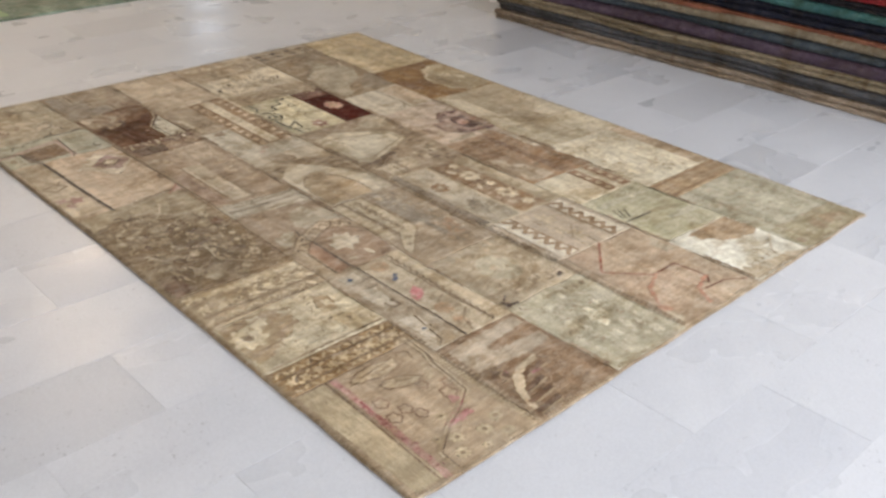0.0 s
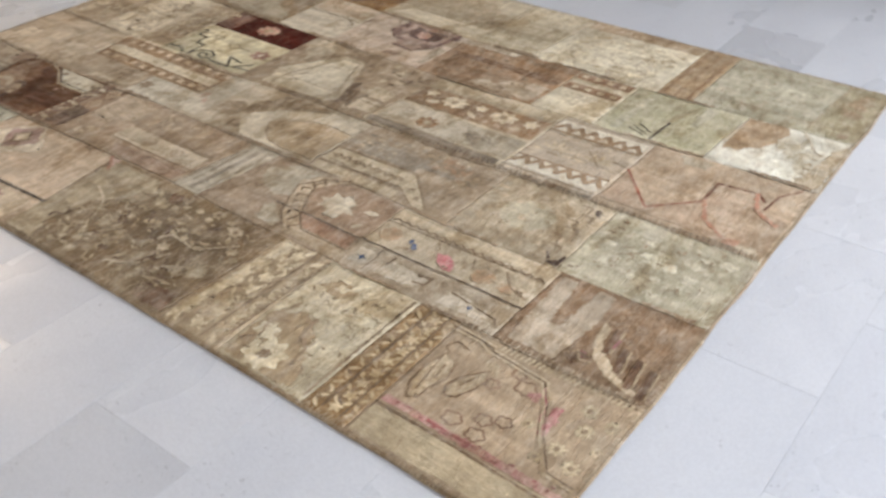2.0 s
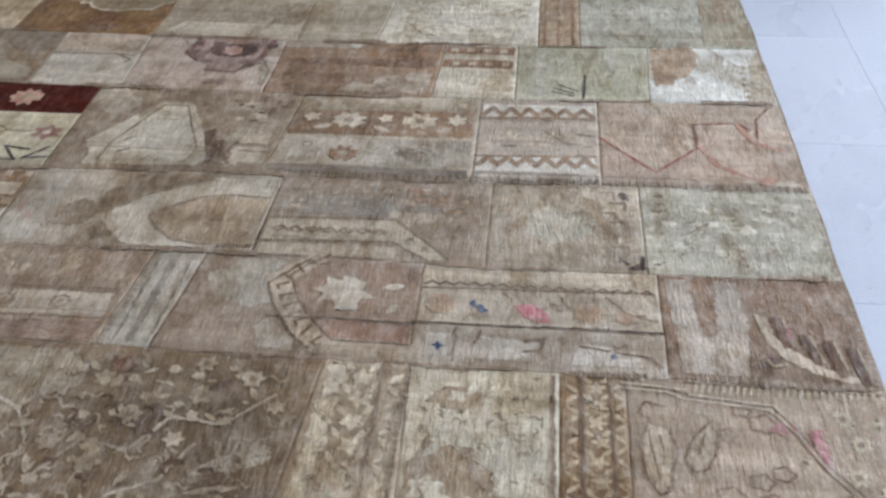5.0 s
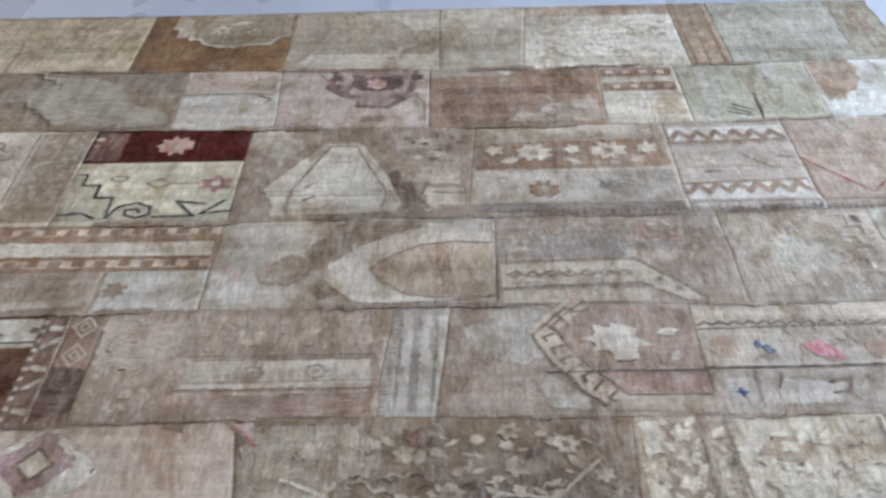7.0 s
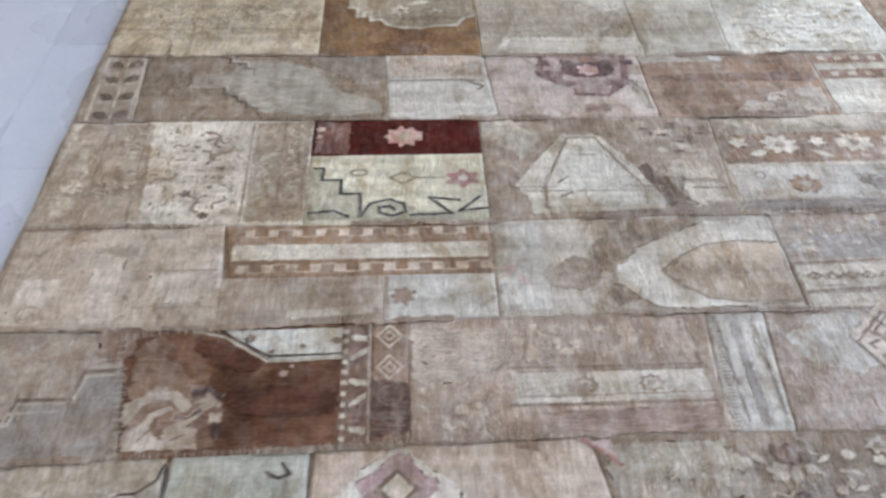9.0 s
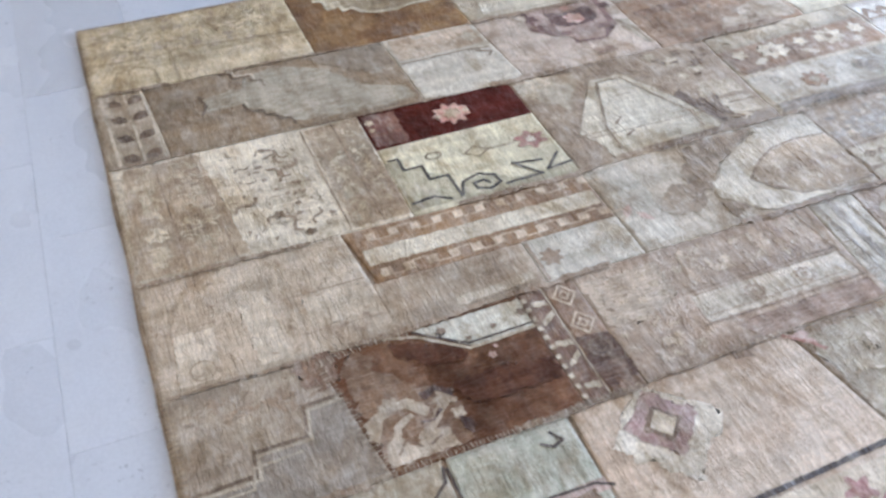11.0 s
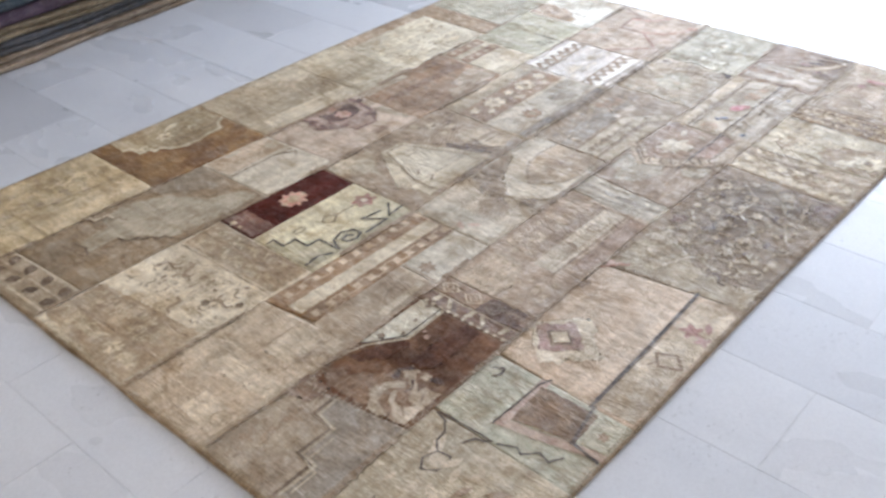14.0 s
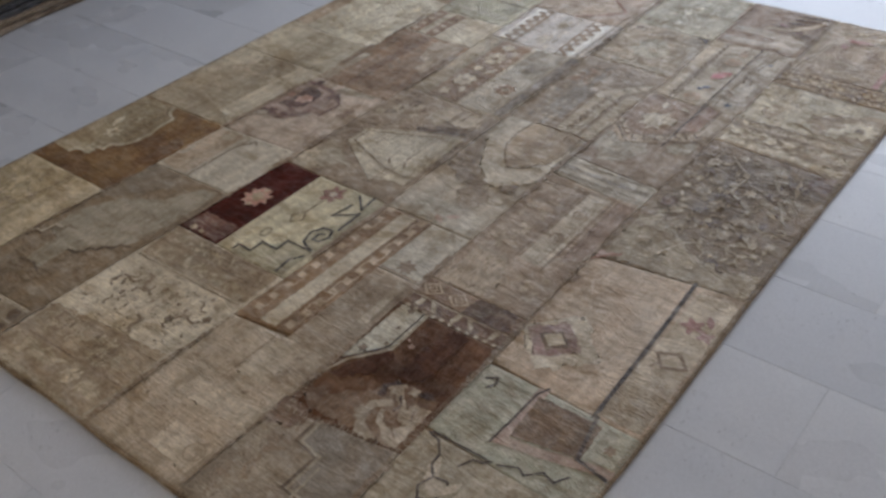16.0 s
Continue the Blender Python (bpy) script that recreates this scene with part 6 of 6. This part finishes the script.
# broken brown strips along the joins between the rows
f = Inlay(5)
rnd = random.Random(33)
for k in range(1, 6):
    x = 0.02
    while x < 2.9:
        reach = min(rnd.uniform(0.10, 0.42), 2.98 - x)
        run_of = [(x + reach * i / 6, seam(k, x + reach * i / 6) + rnd.uniform(-0.004, 0.004)) for i in range(7)]
        f.line(run_of, rnd.uniform(0.006, 0.020), 0.005)
        x += reach + rnd.uniform(0.05, 0.45)
f.lay(backing, w_soft, "brown_join")
overcast(((0.352, 0.362), (0.318, 0.56), (0.300, 0.655), (0.40, 0.672), (0.50, 0.662)), w_pale, w_soft, 0.009, 0.008, 1)
overcast(((0.352, 0.362), (0.74, 0.366)), w_pale, w_soft, 0.007, 0.008, 2)
overcast(((1.72, 1.010), (3.0, 1.015)), w_grey, w_seam, 0.010, 0.0085, 3)
overcast(((2.53, 0.372), (2.99, 0.372)), w_pale, w_soft, 0.008, 0.009, 4)
overcast(((0.70, 0.37), (0.90, 0.377), (1.20, 0.384)), w_pale, w_soft, 0.006, 0.009, 5)
overcast(((1.468, 0.38), (1.495, 0.685)), w_soft, w_seam, 0.006, 0.009, 6)
overcast(((2.112, 0.372), (2.10, 0.0)), w_pale, w_soft, 0.006, 0.009, 7)
overcast(((0.0, 1.012), (0.45, 1.004)), w_pale, w_soft, 0.006, 0.009, 8)

# bound edge: a cord along all four sides, overcast with short stitches
rim = [(x, seam(0, x) - 0.002 + 0.003 * noise.noise(Vector((x * 7, 1, 0)))) for x in np.arange(0.0, 3.001, 0.05)]
rim += [(right_edge(y) + 0.002, y) for y in np.arange(0.0, 2.18, 0.05)]
rim += [(x, seam(6, x) + 0.002) for x in np.arange(3.0, -0.001, -0.05)]
rim += [(-0.002 + 0.005 * noise.noise(Vector((0, y * 5, 0))), y) for y in np.arange(2.15, -0.02, -0.05)]
bm = bmesh.new()
loops = []
for i, (x, y) in enumerate(rim):
    xp, yp = rim[i - 1]
    xn, yn = rim[(i + 1) % len(rim)]
    d = math.hypot(xn - xp, yn - yp)
    ox, oy = (yn - yp) / d, -(xn - xp) / d
    r = 0.0052 + 0.0006 * noise.noise(Vector((x * 14, y * 14, 0)))
    loops.append([bm.verts.new((x + ox * r * math.cos(a), y + oy * r * math.cos(a), -0.0062 + r * 1.05 * math.sin(a))) for a in (k * math.pi / 4 for k in range(8))])
for i in range(len(loops)):
    a, b = loops[i], loops[(i + 1) % len(loops)]
    for k in range(8):
        bm.faces.new((a[k], b[k], b[(k + 1) % 8], a[(k + 1) % 8])).smooth = True
bmesh.ops.recalc_face_normals(bm, faces=bm.faces[:])
rug_part("binding", bm, wool((134, 112, 82), (158, 136, 104), (96, 76, 54), 40, 0.5), None, "brown bound edge")
bm = bmesh.new()
rnd = random.Random(7)
run = 0.0
for i in range(len(rim)):
    (x, y), (xn, yn) = rim[i], rim[(i + 1) % len(rim)]
    d = math.hypot(xn - x, yn - y)
    ux, uy = (xn - x) / d, (yn - y) / d
    while run < d:
        cx, cy = x + ux * run, y + uy * run
        reach, slant = rnd.uniform(0.010, 0.021), rnd.uniform(-0.004, 0.006)
        ins, out = (-uy * reach, ux * reach), (uy * 0.0072, -ux * 0.0072)
        h = 0.0014
        prof = ((out[0], out[1], -0.0062), (0, 0, 0.0020), (ins[0] + ux * slant, ins[1] + uy * slant, swell(cx, cy) + 0.0006))
        rows = [[bm.verts.new((cx + px + ux * s, cy + py + uy * s, pz)) for s in (-h, h)] for px, py, pz in prof]
        for a, b in zip(rows, rows[1:]):
            bm.faces.new((a[0], a[1], b[1], b[0]))
        run += rnd.uniform(0.007, 0.013)
    run -= d
tagged(rug_part("overcast_stitching", bm, wool((176, 156, 120), (140, 116, 84), None, 60, 0.5), None, "pale overcast stitches along the edge"), kind="stuff")

# ---- pile of folded rugs ----
def front_line(x):
    return 3.09 + 0.065 * max(0.0, x - 0.3)


def folded_rug(z0, z1, colour, worn, dark, label, plies=2, x0=0.24, x1=3.9, back=0.0, seed=0):
    """A rug folded and laid flat: each ply ends in a rounded, slightly wavy fold at the front."""
    ob = tagged(new("folded_rug"), label, "rug", "rugs in the pile")
    ob.location = (2.0, 3.9, z0)
    colour, worn, dark = (tuple(int(c * 0.87) for c in q) for q in (colour, worn, dark))
    cloth = wool(colour, worn, dark, 24, 0.55, "y", 0.7, 0.05, 0.25)
    n, step = 46, (z1 - z0) / plies
    for k in range(plies):
        bm = bmesh.new()
        lo, hi = z0 + k * step, z0 + (k + 1) * step - 0.0015
        rows = []
        for i in range(n + 1):
            u = i / n
            x = x0 + (x1 - x0) * u
            q = Vector((x * 1.7, seed * 7.3 + k * 2.1, 0))
            y = front_line(x) + back + 0.036 * noise.noise(q) + 0.010 * noise.noise(q * 4.1)
            sag = 0.010 * noise.noise(Vector((x * 1.3, seed * 3.1, 5)))
            r = (hi - lo) / 2
            prof = [(y + r - r * math.cos(radians(d)) * 0.9, lo + r + r * math.sin(radians(d))) for d in (-90, -65, -40, -15, 15, 40, 65, 90)]
            prof += [(4.55, hi), (4.55, lo)]
            rows.append([bm.verts.new((x - 2.0, py - 3.9, pz + (sag if seed else sag * 0.2) - z0)) for py, pz in prof])
        m = len(rows[0])
        for a, b in zip(rows, rows[1:]):
            for j in range(m):
                bm.faces.new((a[j], a[(j + 1) % m], b[(j + 1) % m], b[j])).smooth = j < 7
        bm.faces.new(rows[0][::-1])
        bm.faces.new(rows[-1])
        bmesh.ops.recalc_face_normals(bm, faces=bm.faces[:])
        part("ply", bm, cloth, ob)
    return ob


PILE = (
    (0.058, (150, 134, 116), (170, 154, 134), (110, 94, 80), 2, "beige-brown folded rug at the bottom of the pile", 0.0),
    (0.062, (84, 86, 90), (104, 102, 102), (56, 56, 62), 2, "slate-grey folded rug in the pile", 0.012),
    (0.052, (152, 138, 114), (126, 110, 88), (96, 82, 64), 2, "beige and brown folded rug in the pile", 0.004),
    (0.066, (84, 68, 86), (104, 88, 100), (54, 42, 58), 1, "dull purple folded rug in the pile", 0.010),
    (0.044, (62, 72, 82), (86, 92, 96), (42, 48, 58), 1, "blue-grey folded rug in the pile", 0.016),
    (0.044, (140, 128, 108), (160, 146, 122), (104, 92, 76), 1, "stone-beige folded rug in the pile", 0.006),
    (0.026, (136, 82, 62), (156, 106, 82), (98, 56, 42), 1, "rust-orange folded rug in the pile", 0.010),
    (0.070, (24, 28, 52), (34, 38, 62), (16, 18, 32), 2, "dark navy folded rug in the pile", 0.022),
    (0.050, (58, 104, 104), (82, 126, 122), (36, 72, 74), 1, "teal folded rug in the pile", 0.012),
    (0.034, (26, 26, 40), (58, 52, 60), (22, 22, 32), 2, "blackish folded rug in the pile", 0.020),
    (0.056, (150, 34, 40), (160, 54, 54), (88, 26, 30), 1, "dark red folded rug in the pile", 0.014),
    (0.060, (70, 62, 74), (96, 86, 92), (44, 40, 50), 2, "grey-violet folded rug on top of the pile", 0.010),
)
level = FLOOR
for i, (thick, colour, worn, dark, plies, label, back) in enumerate(PILE):
    folded_rug(level, level + thick, colour, worn, dark, label, plies, x0=0.22 + 0.03 * (i % 3) - 0.02 * (i % 2), back=back, seed=i)
    level += thick

# ---- floor tiles ----
TW, TL, JOINT = 0.315, 0.63, 0.0011


def tile_mesh(material, x1=TW, y1=TL):
    bm = bmesh.new()
    a, b, c, d, e = JOINT / 2, x1 - JOINT / 2, JOINT / 2, y1 - JOINT / 2, 0.0003
    low = [bm.verts.new((x, y, -0.006)) for x, y in ((a, c), (b, c), (b, d), (a, d))]
    mid = [bm.verts.new((x, y, -e)) for x, y in ((a, c), (b, c), (b, d), (a, d))]
    top = [bm.verts.new((x, y, 0.0)) for x, y in ((a + e, c + e), (b - e, c + e), (b - e, d - e), (a + e, d - e))]
    bm.faces.new(top)
    for lo, hi in ((low, mid), (mid, top)):
        for i in range(4):
            j = (i + 1) % 4
            bm.faces.new((lo[i], lo[j], hi[j], hi[i]))
    return mesh_of("tile", bm, material)


TILE, GREY_TILE = tile_mesh(MARBLE), tile_mesh(GREY_MARBLE)
# darker slabs, by a point that lies on each
GREY_AT = ((1.87, 2.8), (2.19, -0.6), (0.0, 2.3), (2.5, 2.45), (-1.2, 2.1), (0.6, 2.6), (3.75, 0.5), (-0.9, 1.2), (3.1, 2.6), (1.4, -0.9))
near_tiles, far_cells = [], []
for i in range(-24, 10):
    for j in range(-9, 8):
        x, y = 3.29 + i * TW, 0.635 + j * TL - (TL / 2 if i % 2 == 0 else 0)
        if not (X0 <= x and x + TW <= X1 and Y0 <= y and y + TL <= Y1):
            continue
        if x > 0.05 and x + TW < 2.95 and y > 0.05 and y + TL < 2.1:
            continue
        near = -2.4 < x < 4.3 and -1.9 < y < 3.1
        (near_tiles if near else far_cells).append((x, y))
for x, y in near_tiles[:300]:
    grey = any(x < gx < x + TW and y < gy < y + TL for gx, gy in GREY_AT)
    t = new("tile", GREY_TILE if grey else TILE)
    t.parent, t.location = floor, (x, y, FLOOR)
bm = bmesh.new()
for x, y in far_cells + near_tiles[300:]:
    solid(bm, x + 0.0015, x + TW - 0.0015, y + 0.0015, y + TL - 0.0015, FLOOR - 0.006, FLOOR)
tagged(part("floor_tiles", bm, MARBLE, floor), kind="stuff")
